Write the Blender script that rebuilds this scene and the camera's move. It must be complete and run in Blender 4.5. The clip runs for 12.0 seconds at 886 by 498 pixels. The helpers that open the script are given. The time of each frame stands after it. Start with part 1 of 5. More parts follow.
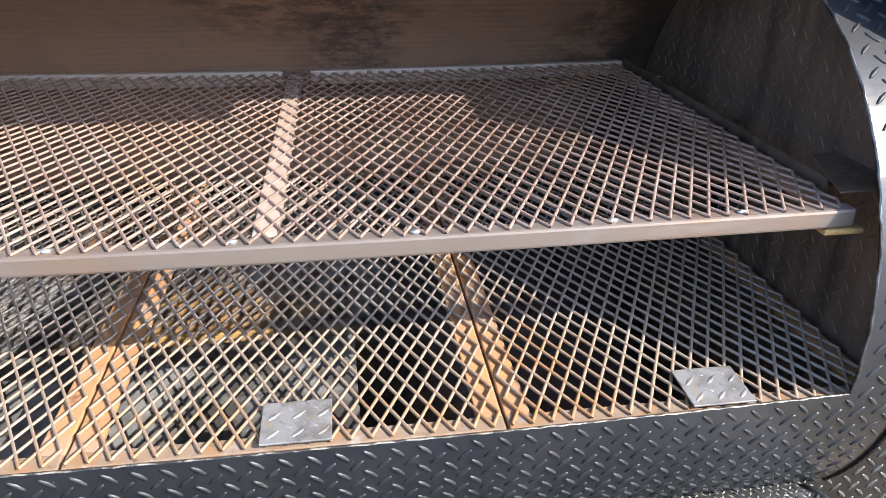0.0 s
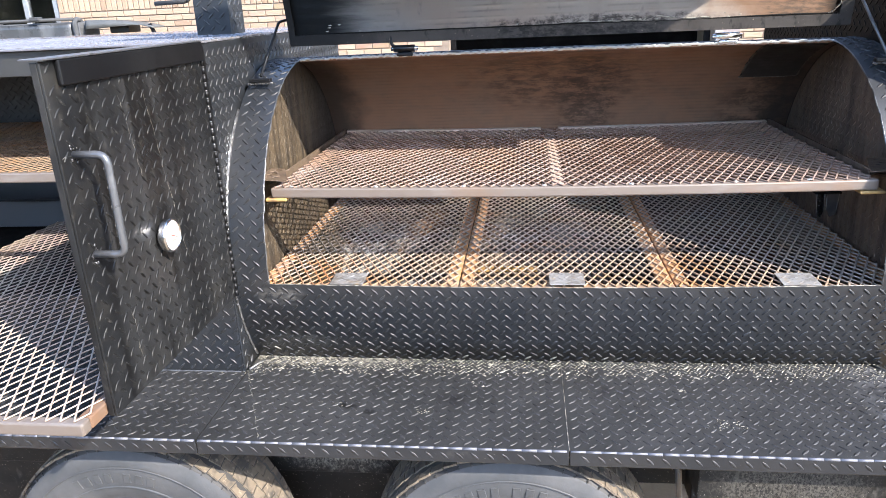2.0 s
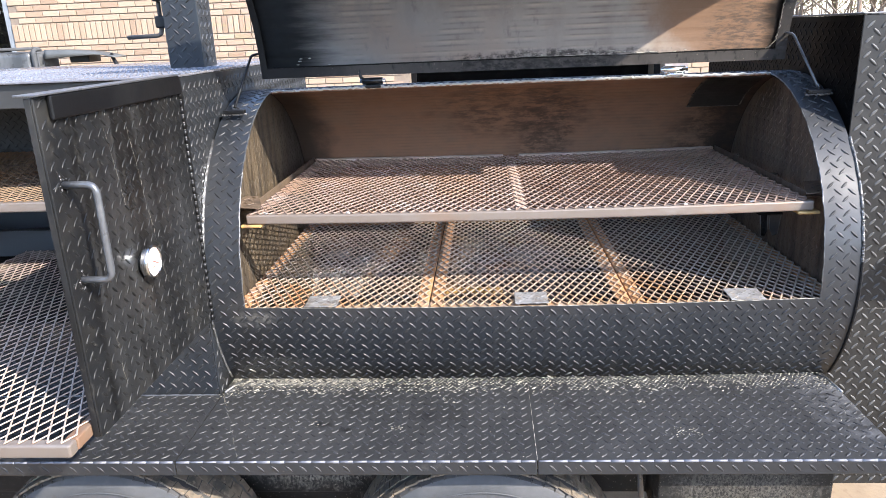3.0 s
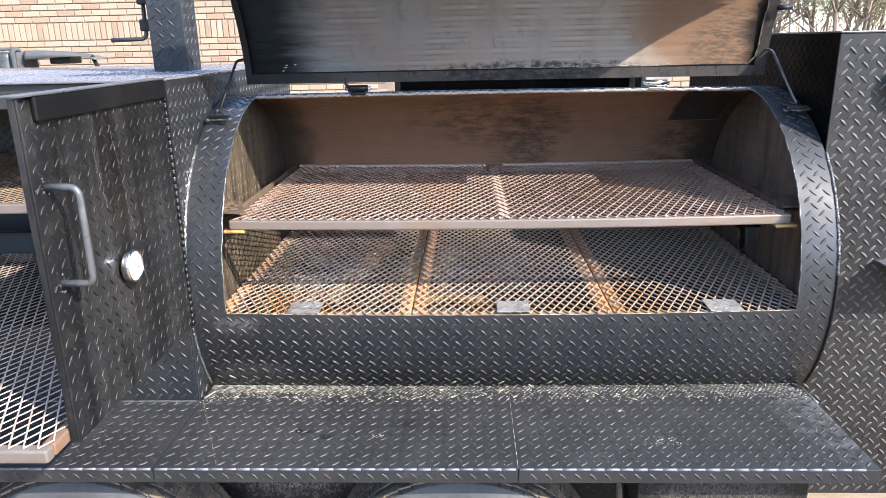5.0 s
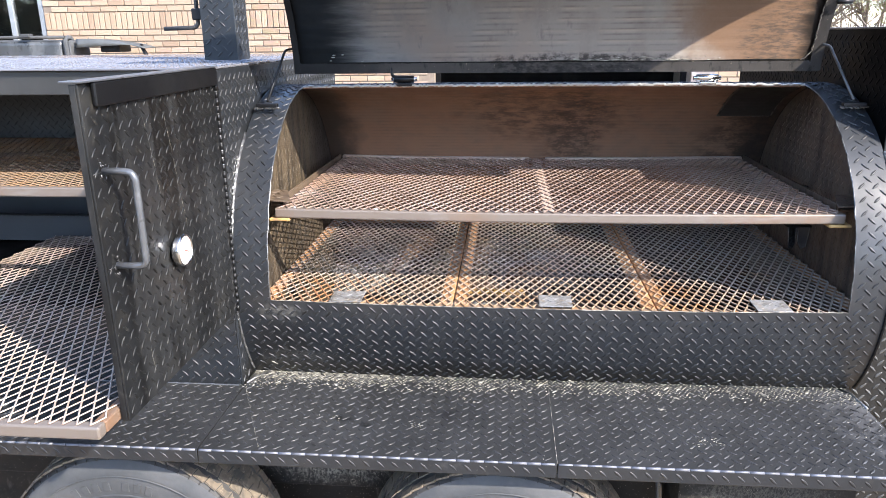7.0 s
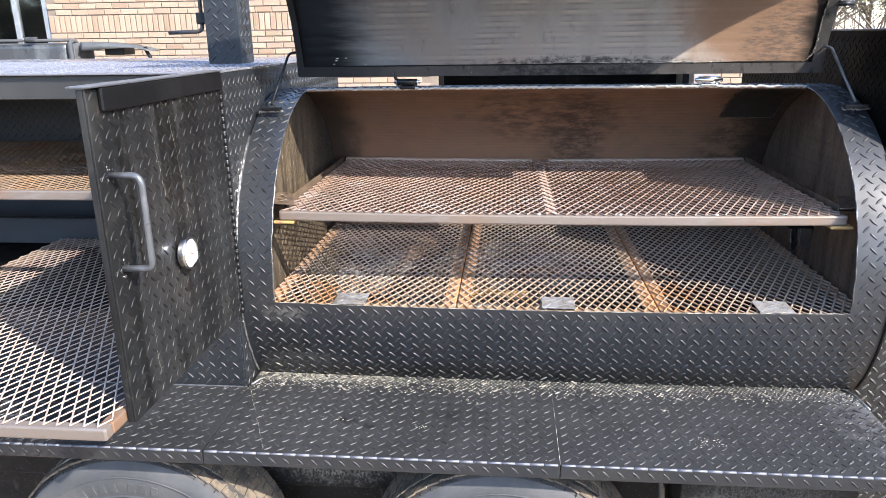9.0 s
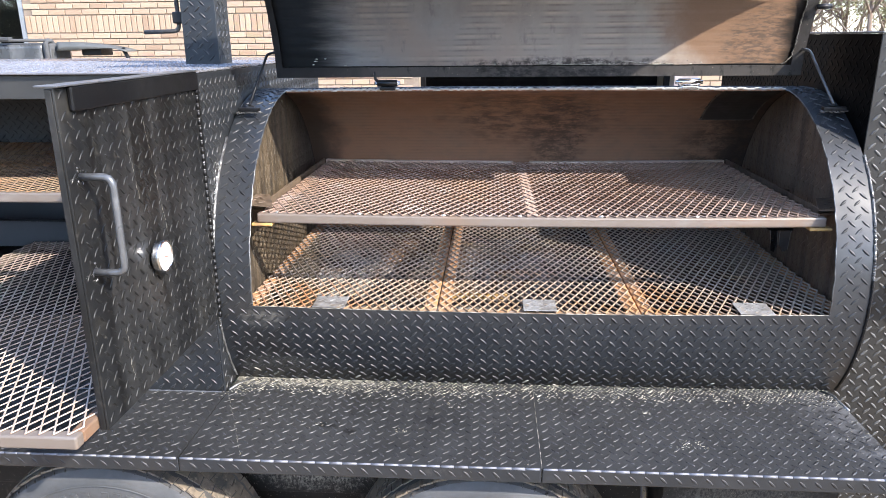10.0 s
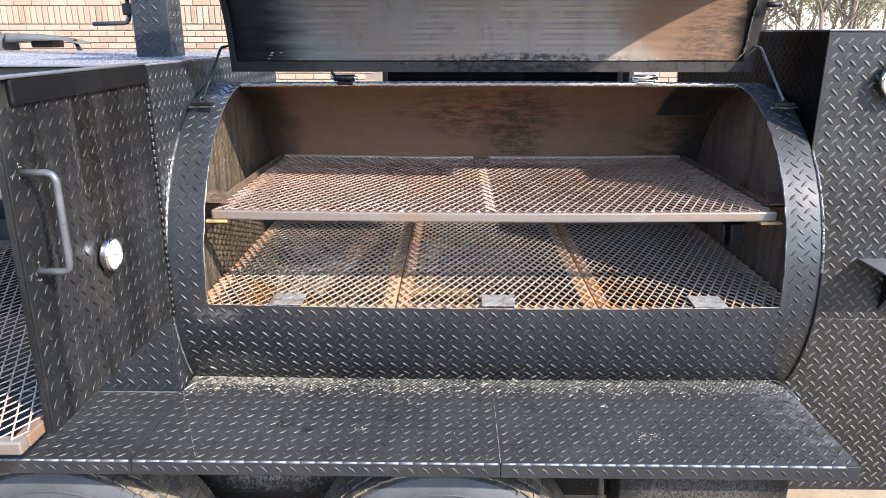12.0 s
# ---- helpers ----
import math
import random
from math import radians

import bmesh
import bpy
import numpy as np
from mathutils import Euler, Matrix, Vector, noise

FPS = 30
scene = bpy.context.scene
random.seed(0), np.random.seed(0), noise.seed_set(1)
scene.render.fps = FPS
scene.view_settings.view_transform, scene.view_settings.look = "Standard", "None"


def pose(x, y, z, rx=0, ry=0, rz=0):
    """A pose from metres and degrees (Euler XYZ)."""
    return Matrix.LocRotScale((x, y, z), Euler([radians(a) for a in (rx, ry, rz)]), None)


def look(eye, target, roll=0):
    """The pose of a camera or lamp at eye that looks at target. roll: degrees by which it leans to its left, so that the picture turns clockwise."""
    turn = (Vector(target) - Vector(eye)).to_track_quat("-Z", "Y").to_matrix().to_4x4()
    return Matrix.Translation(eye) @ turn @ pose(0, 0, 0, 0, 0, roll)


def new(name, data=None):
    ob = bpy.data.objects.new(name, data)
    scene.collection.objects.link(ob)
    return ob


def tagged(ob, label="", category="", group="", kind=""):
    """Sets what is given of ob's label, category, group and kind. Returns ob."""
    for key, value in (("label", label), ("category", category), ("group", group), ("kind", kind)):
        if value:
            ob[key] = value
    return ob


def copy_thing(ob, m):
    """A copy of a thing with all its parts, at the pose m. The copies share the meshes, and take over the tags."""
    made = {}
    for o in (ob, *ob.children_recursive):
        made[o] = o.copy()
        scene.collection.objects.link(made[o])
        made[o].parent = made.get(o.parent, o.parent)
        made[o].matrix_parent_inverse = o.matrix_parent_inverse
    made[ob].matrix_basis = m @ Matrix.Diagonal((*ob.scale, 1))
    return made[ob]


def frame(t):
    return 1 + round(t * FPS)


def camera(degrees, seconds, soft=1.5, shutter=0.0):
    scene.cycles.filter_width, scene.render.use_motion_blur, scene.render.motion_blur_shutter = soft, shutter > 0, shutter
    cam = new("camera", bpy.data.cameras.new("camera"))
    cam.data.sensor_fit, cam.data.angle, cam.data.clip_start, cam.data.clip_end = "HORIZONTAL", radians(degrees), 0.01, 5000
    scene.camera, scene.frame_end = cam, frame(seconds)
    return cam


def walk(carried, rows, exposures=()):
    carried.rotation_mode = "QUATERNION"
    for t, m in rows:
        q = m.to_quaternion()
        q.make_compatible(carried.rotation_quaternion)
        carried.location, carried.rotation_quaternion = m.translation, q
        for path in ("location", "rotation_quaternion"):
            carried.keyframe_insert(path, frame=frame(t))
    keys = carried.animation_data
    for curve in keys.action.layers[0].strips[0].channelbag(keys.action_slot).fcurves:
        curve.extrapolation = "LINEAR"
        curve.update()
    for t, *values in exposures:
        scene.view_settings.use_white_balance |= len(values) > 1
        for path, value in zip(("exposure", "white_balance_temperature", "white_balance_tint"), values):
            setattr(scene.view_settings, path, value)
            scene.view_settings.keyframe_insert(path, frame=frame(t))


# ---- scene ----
cam = camera(64.5, 12.0, 0.75)
PATH = [
    (0, (0.099, -0.66, 1.664), (0.356, 1.099, 0.747), 0.6),
    (0.2, (0.073, -0.765, 1.666), (0.249, 1.044, 0.83), -0.8),
    (0.5, (0.04, -0.937, 1.678), (0.024, 0.884, 0.854), -2.1),
    (0.8, (0.054, -1.11, 1.684), (-0.052, 0.742, 0.936), -0.4),
    (1, (0.084, -1.227, 1.687), (-0.123, 0.62, 0.949), -1.3),
    (1.2, (0.097, -1.329, 1.726), (-0.153, 0.517, 0.997), -2.4),
    (1.5, (0.044, -1.479, 1.726), (-0.22, 0.396, 1.082), -2.4),
    (2, (-0.082, -1.637, 1.733), (-0.319, 0.237, 1.078), -2.6),
    (2.5, (-0.089, -1.705, 1.747), (-0.274, 0.184, 1.119), -2.3),
    (3, (-0.096, -1.723, 1.753), (-0.222, 0.183, 1.163), -2.4),
    (3.5, (-0.096, -1.714, 1.751), (-0.185, 0.2, 1.176), -2.4),
    (5.5, (-0.11, -1.735, 1.755), (-0.192, 0.18, 1.186), -0.7),
    (6, (-0.119, -1.737, 1.75), (-0.228, 0.176, 1.176), -0.4),
    (6.5, (-0.123, -1.738, 1.75), (-0.271, 0.17, 1.17), -0.6),
    (7, (-0.124, -1.731, 1.751), (-0.294, 0.174, 1.165), -0.6),
    (9, (-0.123, -1.74, 1.757), (-0.302, 0.164, 1.174), -0.8),
    (9.5, (-0.114, -1.732, 1.758), (-0.273, 0.176, 1.181), -0.7),
    (10, (-0.118, -1.723, 1.752), (-0.249, 0.187, 1.175), -0.5),
    (10.5, (-0.107, -1.707, 1.748), (-0.193, 0.202, 1.157), -0.2),
    (11, (-0.098, -1.709, 1.749), (-0.159, 0.199, 1.152), -0.1),
    (11.5, (-0.098, -1.71, 1.75), (-0.133, 0.2, 1.157), 0.0),
    (12, (-0.102, -1.715, 1.751), (-0.132, 0.195, 1.161), 0.0),
]
walk(cam, [(t, look(eye, target, roll)) for t, eye, target, roll in PATH], [(0, 2.6, 6750, 12), (0.5, 2.65, 6750, 12), (1.0, 2.84, 6750, 12), (2.0, 2.88, 6750, 12), (2.5, 2.90, 6750, 12), (3.2, 2.78, 6750, 12), (12, 2.76, 6750, 12)])

# ---- world and sun ----
SUN = Vector((1.12, -0.82, 1.0)).normalized()
world = bpy.data.worlds.new("sky")
scene.world = world
world.use_nodes = True
wn = world.node_tree.nodes
sky = wn.new("ShaderNodeTexSky")
sky.sky_type = "NISHITA"
sky.sun_disc = False
sky.sun_elevation = math.asin(SUN.z)
sky.sun_rotation = math.atan2(SUN.x, SUN.y)
sky.air_density, sky.dust_density, sky.ozone_density = 0.8, 0.6, 2.0
wn["Background"].inputs["Strength"].default_value = 0.15
world.node_tree.links.new(sky.outputs[0], wn["Background"].inputs["Color"])
sun = new("sun", bpy.data.lights.new("sun", "SUN"))
sun.data.energy, sun.data.angle, sun.data.color = 2.25, radians(0.5), (1.0, 0.955, 0.89)
sun.matrix_world = look(SUN * 20, (0, 0, 0))


# ---- materials ----
def material(name, base, rough=0.5, metal=0.0, layers=(), bump=(), rough_var=0.0, coat=0.0, spec=0.5, coat_rough=0.26):
    """layers: (colour, noise scale, low, high, stretch xyz, detail) mixed over base; bump: (scale, strength, stretch)."""
    m = bpy.data.materials.new(name)
    m.use_nodes = True
    t = m.node_tree
    n, l = t.nodes, t.links
    p = n["Principled BSDF"]
    tc = n.new("ShaderNodeTexCoord")

    def noise_tex(scale, stretch, detail):
        mp = n.new("ShaderNodeMapping")
        mp.inputs["Scale"].default_value = stretch
        l.new(tc.outputs["Object"], mp.inputs[0])
        nz = n.new("ShaderNodeTexNoise")
        nz.inputs["Scale"].default_value = scale
        nz.inputs["Detail"].default_value = detail
        nz.inputs["Roughness"].default_value = 0.62
        l.new(mp.outputs[0], nz.inputs["Vector"])
        return nz.outputs["Fac"]

    p.inputs["Base Color"].default_value = (*base, 1)
    p.inputs["Roughness"].default_value = rough
    p.inputs["Metallic"].default_value = metal
    p.inputs["Coat Weight"].default_value = coat
    p.inputs["Coat Roughness"].default_value = coat_rough
    p.inputs["Specular IOR Level"].default_value = spec
    last = None
    for colour, scale, low, high, stretch, detail in layers:
        ramp = n.new("ShaderNodeMapRange")
        ramp.inputs["From Min"].default_value, ramp.inputs["From Max"].default_value = low, high
        l.new(noise_tex(scale, stretch, detail), ramp.inputs["Value"])
        mix = n.new("ShaderNodeMix")
        mix.data_type = "RGBA"
        mix.inputs["A"].default_value = (*base, 1)
        mix.inputs["B"].default_value = (*colour, 1)
        l.new(ramp.outputs["Result"], mix.inputs["Factor"])
        if last:
            l.new(last, mix.inputs["A"])
        last = mix.outputs["Result"]
    if last:
        l.new(last, p.inputs["Base Color"])
    if rough_var:
        rr = n.new("ShaderNodeMapRange")
        rr.inputs["From Min"].default_value, rr.inputs["From Max"].default_value = 0.3, 0.7
        rr.inputs["To Min"].default_value, rr.inputs["To Max"].default_value = max(rough - rough_var, 0.03), min(rough + rough_var, 1)
        l.new(noise_tex(14, (1, 1, 1), 4), rr.inputs["Value"])
        l.new(rr.outputs["Result"], p.inputs["Roughness"])
    normal = None
    for scale, strength, stretch in bump:
        b = n.new("ShaderNodeBump")
        b.inputs["Strength"].default_value = strength
        b.inputs["Distance"].default_value = 0.002
        l.new(noise_tex(scale, stretch, 3), b.inputs["Height"])
        if normal:
            l.new(normal, b.inputs["Normal"])
        normal = b.outputs["Normal"]
    if normal:
        l.new(normal, p.inputs["Normal"])
    return m


def stain(m, colour, centre, radii, amp=0.5, scale=6.0, most=1.0, patchy=False, stretch=(1, 1, 1), fine_stretch=(0.8, 1, 1.3)):
    """Lays a ragged patch of colour, such as soot or rust, over a material, round a centre in the thing's space."""
    t = m.node_tree
    n, l = t.nodes, t.links
    p = n["Principled BSDF"]
    tc, mp, ln = n.new("ShaderNodeTexCoord"), n.new("ShaderNodeMapping"), n.new("ShaderNodeVectorMath")
    mp.vector_type = "TEXTURE"
    mp.inputs["Location"].default_value, mp.inputs["Scale"].default_value = centre, radii
    l.new(tc.outputs["Object"], mp.inputs[0])
    ln.operation = "LENGTH"
    l.new(mp.outputs[0], ln.inputs[0])
    nz = n.new("ShaderNodeTexNoise")
    nz.inputs["Scale"].default_value, nz.inputs["Detail"].default_value, nz.inputs["Roughness"].default_value = scale, 8, 0.65
    mp3 = n.new("ShaderNodeMapping")
    mp3.inputs["Scale"].default_value = stretch
    l.new(tc.outputs["Object"], mp3.inputs[0])
    l.new(mp3.outputs[0], nz.inputs["Vector"])
    ma = n.new("ShaderNodeMath")
    ma.operation = "MULTIPLY_ADD"
    ma.inputs[1].default_value = amp * 4
    l.new(nz.outputs["Fac"], ma.inputs[0])
    l.new(ln.outputs["Value"], ma.inputs[2])
    rg = n.new("ShaderNodeMapRange")
    rg.interpolation_type = "SMOOTHSTEP"
    rg.inputs["From Min"].default_value, rg.inputs["From Max"].default_value = 1.0 + amp * 2, 0.45 + amp * 2
    rg.inputs["To Max"].default_value = most
    l.new(ma.outputs[0], rg.inputs["Value"])
    fac = rg.outputs["Result"]
    if patchy:
        fine = n.new("ShaderNodeTexNoise")
        fine.inputs["Scale"].default_value, fine.inputs["Detail"].default_value, fine.inputs["Roughness"].default_value = scale * 2.3, 10, 0.75
        mp2 = n.new("ShaderNodeMapping")
        mp2.inputs["Scale"].default_value = fine_stretch
        l.new(tc.outputs["Object"], mp2.inputs[0])
        l.new(mp2.outputs[0], fine.inputs["Vector"])
        cut, mul = n.new("ShaderNodeMapRange"), n.new("ShaderNodeMath")
        cut.inputs["From Min"].default_value, cut.inputs["From Max"].default_value = 0.44, 0.56
        mul.operation = "MULTIPLY"
        l.new(fine.outputs["Fac"], cut.inputs["Value"])
        l.new(cut.outputs["Result"], mul.inputs[0])
        l.new(fac, mul.inputs[1])
        fac = mul.outputs[0]
    mix = n.new("ShaderNodeMix")
    mix.data_type = "RGBA"
    mix.inputs["B"].default_value = (*colour, 1)
    link = p.inputs["Base Color"].links
    if link:
        l.new(link[0].from_socket, mix.inputs["A"])
    else:
        mix.inputs["A"].default_value = p.inputs["Base Color"].default_value
    l.new(fac, mix.inputs["Factor"])
    l.new(mix.outputs["Result"], p.inputs["Base Color"])
    return m


def ribbed(m, colour, period, most=0.6, low=0.45, high=0.7, waver=1.5):
    """Level lines one above another, broken up by noise: the rolling marks of sheet steel."""
    t = m.node_tree
    n, l = t.nodes, t.links
    p = n["Principled BSDF"]
    tc, wv, nz = n.new("ShaderNodeTexCoord"), n.new("ShaderNodeTexWave"), n.new("ShaderNodeTexNoise")
    wv.bands_direction = "Z"
    wv.inputs["Scale"].default_value = 0.314 / period
    wv.inputs["Distortion"].default_value, wv.inputs["Detail"].default_value, wv.inputs["Detail Scale"].default_value = waver, 3, 0.6
    mp = n.new("ShaderNodeMapping")
    mp.inputs["Scale"].default_value = (0.25, 1, 1)
    l.new(tc.outputs["Object"], mp.inputs[0])
    l.new(mp.outputs[0], wv.inputs["Vector"])
    nz.inputs["Scale"].default_value, nz.inputs["Detail"].default_value, nz.inputs["Roughness"].default_value = 5, 8, 0.7
    l.new(tc.outputs["Object"], nz.inputs["Vector"])
    rg, mul, mix = n.new("ShaderNodeMapRange"), n.new("ShaderNodeMath"), n.new("ShaderNodeMix")
    rg.inputs["From Min"].default_value, rg.inputs["From Max"].default_value, rg.inputs["To Max"].default_value = low, high, most
    l.new(nz.outputs["Fac"], rg.inputs["Value"])
    mul.operation = "MULTIPLY"
    sharp = n.new("ShaderNodeMath")
    sharp.operation = "POWER"
    sharp.inputs[1].default_value = 3.0
    l.new(wv.outputs["Fac"], sharp.inputs[0])
    l.new(sharp.outputs[0], mul.inputs[0])
    l.new(rg.outputs["Result"], mul.inputs[1])
    mix.data_type = "RGBA"
    mix.inputs["B"].default_value = (*colour, 1)
    l.new(p.inputs["Base Color"].links[0].from_socket, mix.inputs["A"])
    l.new(mul.outputs[0], mix.inputs["Factor"])
    l.new(mix.outputs["Result"], p.inputs["Base Color"])
    return m


def streaky(m, scale, stretch, low, high, least, most):
    """Lets the clear gloss come and go in streaks, as old enamel wears."""
    n, l = m.node_tree.nodes, m.node_tree.links
    tc, mp, nz, rg = n.new("ShaderNodeTexCoord"), n.new("ShaderNodeMapping"), n.new("ShaderNodeTexNoise"), n.new("ShaderNodeMapRange")
    mp.inputs["Scale"].default_value = stretch
    l.new(tc.outputs["Object"], mp.inputs[0])
    nz.inputs["Scale"].default_value, nz.inputs["Detail"].default_value = scale, 6
    l.new(mp.outputs[0], nz.inputs["Vector"])
    rg.inputs["From Min"].default_value, rg.inputs["From Max"].default_value = low, high
    rg.inputs["To Min"].default_value, rg.inputs["To Max"].default_value = least, most
    l.new(nz.outputs["Fac"], rg.inputs["Value"])
    l.new(rg.outputs["Result"], n["Principled BSDF"].inputs["Coat Weight"])
    return m


ONE = (1, 1, 1)
CAB_BACK = material("sooty_blue_black_plate", (0.042, 0.044, 0.047), 0.4, 0.0, [((0.035, 0.037, 0.04), 5, 0.5, 0.75, ONE, 6)], [(200, 0.15, ONE)], 0.08, 0.0, 0.4)
BLACK = material("black_enamel", (0.0095, 0.0114, 0.0142), 0.58, 0.0, [((0.015, 0.0155, 0.0165), 3.5, 0.5, 0.75, ONE, 8), ((0.045, 0.044, 0.042), 22, 0.63, 0.8, ONE, 6), ((0.14, 0.13, 0.115), 110, 0.71, 0.78, ONE, 3)], [(260, 0.12, ONE), (14, 0.06, ONE)], 0.14, 0.5, 0.3)
streaky(BLACK, 7, (1, 1, 0.35), 0.38, 0.62, 0.3, 0.8)
stain(BLACK, (0.09, 0.087, 0.08), (-0.72, 0.02, 1.03), (0.08, 0.2, 0.035), 0.3, 22, 0.7, True)
# barrel darker at its lower left, beside the cabinet
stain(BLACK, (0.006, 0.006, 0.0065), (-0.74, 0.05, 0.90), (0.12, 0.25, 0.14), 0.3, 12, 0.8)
stain(BLACK, (0.07, 0.068, 0.062), (-0.70, 0.06, 0.86), (0.14, 0.25, 0.06), 0.3, 60, 0.7, True)
# near-black band over the shelf: soot, with contact shade painted in
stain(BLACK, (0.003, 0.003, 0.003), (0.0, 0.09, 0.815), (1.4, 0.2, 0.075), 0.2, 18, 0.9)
FIRE_PAINT = material("weathered_black_enamel", (0.0065, 0.0064, 0.0062), 0.5, 0.0, [((0.014, 0.0135, 0.0125), 3.5, 0.5, 0.75, ONE, 8), ((0.035, 0.031, 0.027), 22, 0.62, 0.8, ONE, 6)], [(260, 0.14, ONE), (14, 0.08, ONE)], 0.1, 0.22, 0.35)
# lugs paler than their plates: rubbed paint, with sky sheen painted in
BLACK_LUG = material("rubbed_sheen_black_enamel", (0.027, 0.0278, 0.0293), 0.5, 0.0, [((0.011, 0.0117, 0.013), 5, 0.46, 0.62, ONE, 7), ((0.009, 0.0095, 0.0105), 28, 0.45, 0.65, ONE, 5), ((0.045, 0.045, 0.044), 60, 0.6, 0.75, ONE, 4)], [(260, 0.25, ONE)], 0.16, 0.22, 0.26, 0.40)
FIRE_LUG = material("rubbed_sheen_weathered_enamel", (0.062, 0.062, 0.06), 0.5, 0.0, [((0.025, 0.025, 0.024), 24, 0.45, 0.65, ONE, 5), ((0.11, 0.108, 0.10), 60, 0.58, 0.74, ONE, 4)], [(260, 0.15, ONE)], 0.12, 0.2, 0.35)
DOOR_LUG = material("rubbed_streaked_enamel", (0.0085, 0.0087, 0.0088), 0.55, 0.0, [((0.003, 0.003, 0.003), 14, 0.44, 0.58, (1, 1, 0.25), 5), ((0.045, 0.044, 0.039), 60, 0.6, 0.74, ONE, 4)], [(260, 0.25, ONE)], 0.14, 0.13, 0.16, 0.42)
SHELF_LUG = material("rubbed_sheen_shelf_enamel", (0.031, 0.031, 0.0322), 0.55, 0.0, [((0.016, 0.016, 0.017), 5, 0.46, 0.62, ONE, 7), ((0.010, 0.010, 0.0106), 20, 0.45, 0.65, ONE, 5), ((0.08, 0.078, 0.072), 70, 0.62, 0.75, ONE, 4)], [(260, 0.25, ONE)], 0.16, 0.22, 0.25, 0.42)
streaky(BLACK_LUG, 8, ONE, 0.4, 0.6, 0.06, 0.3)
streaky(SHELF_LUG, 8, ONE, 0.4, 0.6, 0.06, 0.3)
# firebox side plate: near black and almost without gloss, unlike its front
DULL_BLACK = material("dull_near_black_paint", (0.0012, 0.0013, 0.0016), 0.5, 0.0, [((0.004, 0.0038, 0.0036), 6, 0.5, 0.8, ONE, 5)], [(200, 0.15, ONE)], 0.08, 0.0, 0.06)
SMOOTH_BLACK = material("smooth_black_enamel", (0.0038, 0.0039, 0.0044), 0.4, 0.0, [((0.010, 0.0098, 0.0094), 4, 0.5, 0.85, ONE, 7)], [(9, 0.1, ONE), (120, 0.08, ONE)], 0.12, 0.0, 0.28)
SHELF = material("scuffed_black_enamel", (0.0170, 0.0175, 0.0182), 0.5, 0.0, [((0.029, 0.0296, 0.0308), 3, 0.45, 0.75, ONE, 8), ((0.006, 0.006, 0.007), 7, 0.62, 0.74, ONE, 6), ((0.17, 0.165, 0.15), 120, 0.69, 0.76, ONE, 3)], [(260, 0.14, ONE), (10, 0.06, ONE)], 0.12, 0.6, 0.35)
stain(SHELF, (0.27, 0.255, 0.215), (-0.66, 0.082, 0.8), (0.34, 0.05, 0.4), 0.15, 45, 0.7, True, ONE, (1, 1, 1))
# shelf paler and slightly blue towards its right end
stain(SHELF, (0.075, 0.076, 0.08), (0.83, -0.08, 0.8), (0.14, 0.3, 1.0), 0.15, 9, 0.8, True)
DARK_STEEL = material("mud_spotted_black_steel", (0.005, 0.005, 0.0048), 0.6, 0.0, [((0.011, 0.0105, 0.01), 6, 0.5, 0.8, ONE, 6), ((0.30, 0.28, 0.24), 210, 0.64, 0.70, (1, 1, 0.8), 5), ((0.09, 0.085, 0.075), 20, 0.62, 0.8, (1, 1, 0.25), 6)], [(60, 0.2, ONE)], 0.1, 0.0, 0.3)
stain(DARK_STEEL, (0.24, 0.225, 0.19), (-0.6, 0.06, 0.64), (0.26, 0.4, 0.16), 0.3, 75, 0.75, True, ONE, (1, 1, 0.7))
stain(DARK_STEEL, (0.11, 0.103, 0.088), (0.5, -0.2, 0.68), (0.22, 0.4, 0.12), 0.3, 75, 0.5, True, ONE, (1, 1, 0.7))
SOOT = material("heat_browned_steel", (0.248, 0.136, 0.085), 0.46, 0.15,
                [((0.27, 0.150, 0.090), 2.2, 0.42, 0.68, ONE, 6), ((0.22, 0.138, 0.094), 3.1, 0.5, 0.72, (1, 1, 1.6), 6), ((0.20, 0.125, 0.085), 26, 0.5, 0.78, (0.7, 1, 1), 7), ((0.13, 0.085, 0.062), 5, 0.56, 0.85, ONE, 8)],
                [(90, 0.10, (0.03, 1, 1))], 0.1, 0.0, 0.3)
ribbed(SOOT, (0.13, 0.08, 0.055), 0.0125, 0.5, 0.40, 0.66)
ribbed(SOOT, (0.40, 0.27, 0.18), 0.017, 0.22, 0.50, 0.74)
stain(SOOT, (0.026, 0.021, 0.019), (0.02, 0.9, 1.50), (0.40, 0.8, 0.17), 0.2, 11, 0.6, True, ONE, (0.5, 1, 2.0))
stain(SOOT, (0.028, 0.022, 0.019), (0.13, 0.95, 1.38), (0.13, 0.6, 0.42), 0.2, 13, 0.6, True, ONE, (0.8, 1, 1.4))
# lining darker towards both ends
stain(SOOT, (0.022, 0.017, 0.015), (0.78, 0.95, 1.36), (0.26, 0.7, 0.6), 0.2, 10, 0.6, True, ONE, (0.8, 1, 1.4))
stain(SOOT, (0.03, 0.025, 0.022), (0.84, 0.95, 1.36), (0.17, 0.6, 0.6), 0.25, 5, 0.8)
stain(SOOT, (0.03, 0.025, 0.021), (-0.84, 0.9, 1.45), (0.2, 0.8, 0.7), 0.25, 6, 0.85)
FLOOR_SOOT = material("greasy_black_ash", (0.020, 0.0155, 0.012), 0.75, 0.0, [((0.065, 0.06, 0.055), 6, 0.54, 0.72, ONE, 8), ((0.12, 0.058, 0.025), 5, 0.48, 0.68, ONE, 7)], [(50, 0.5, ONE)], 0.15)
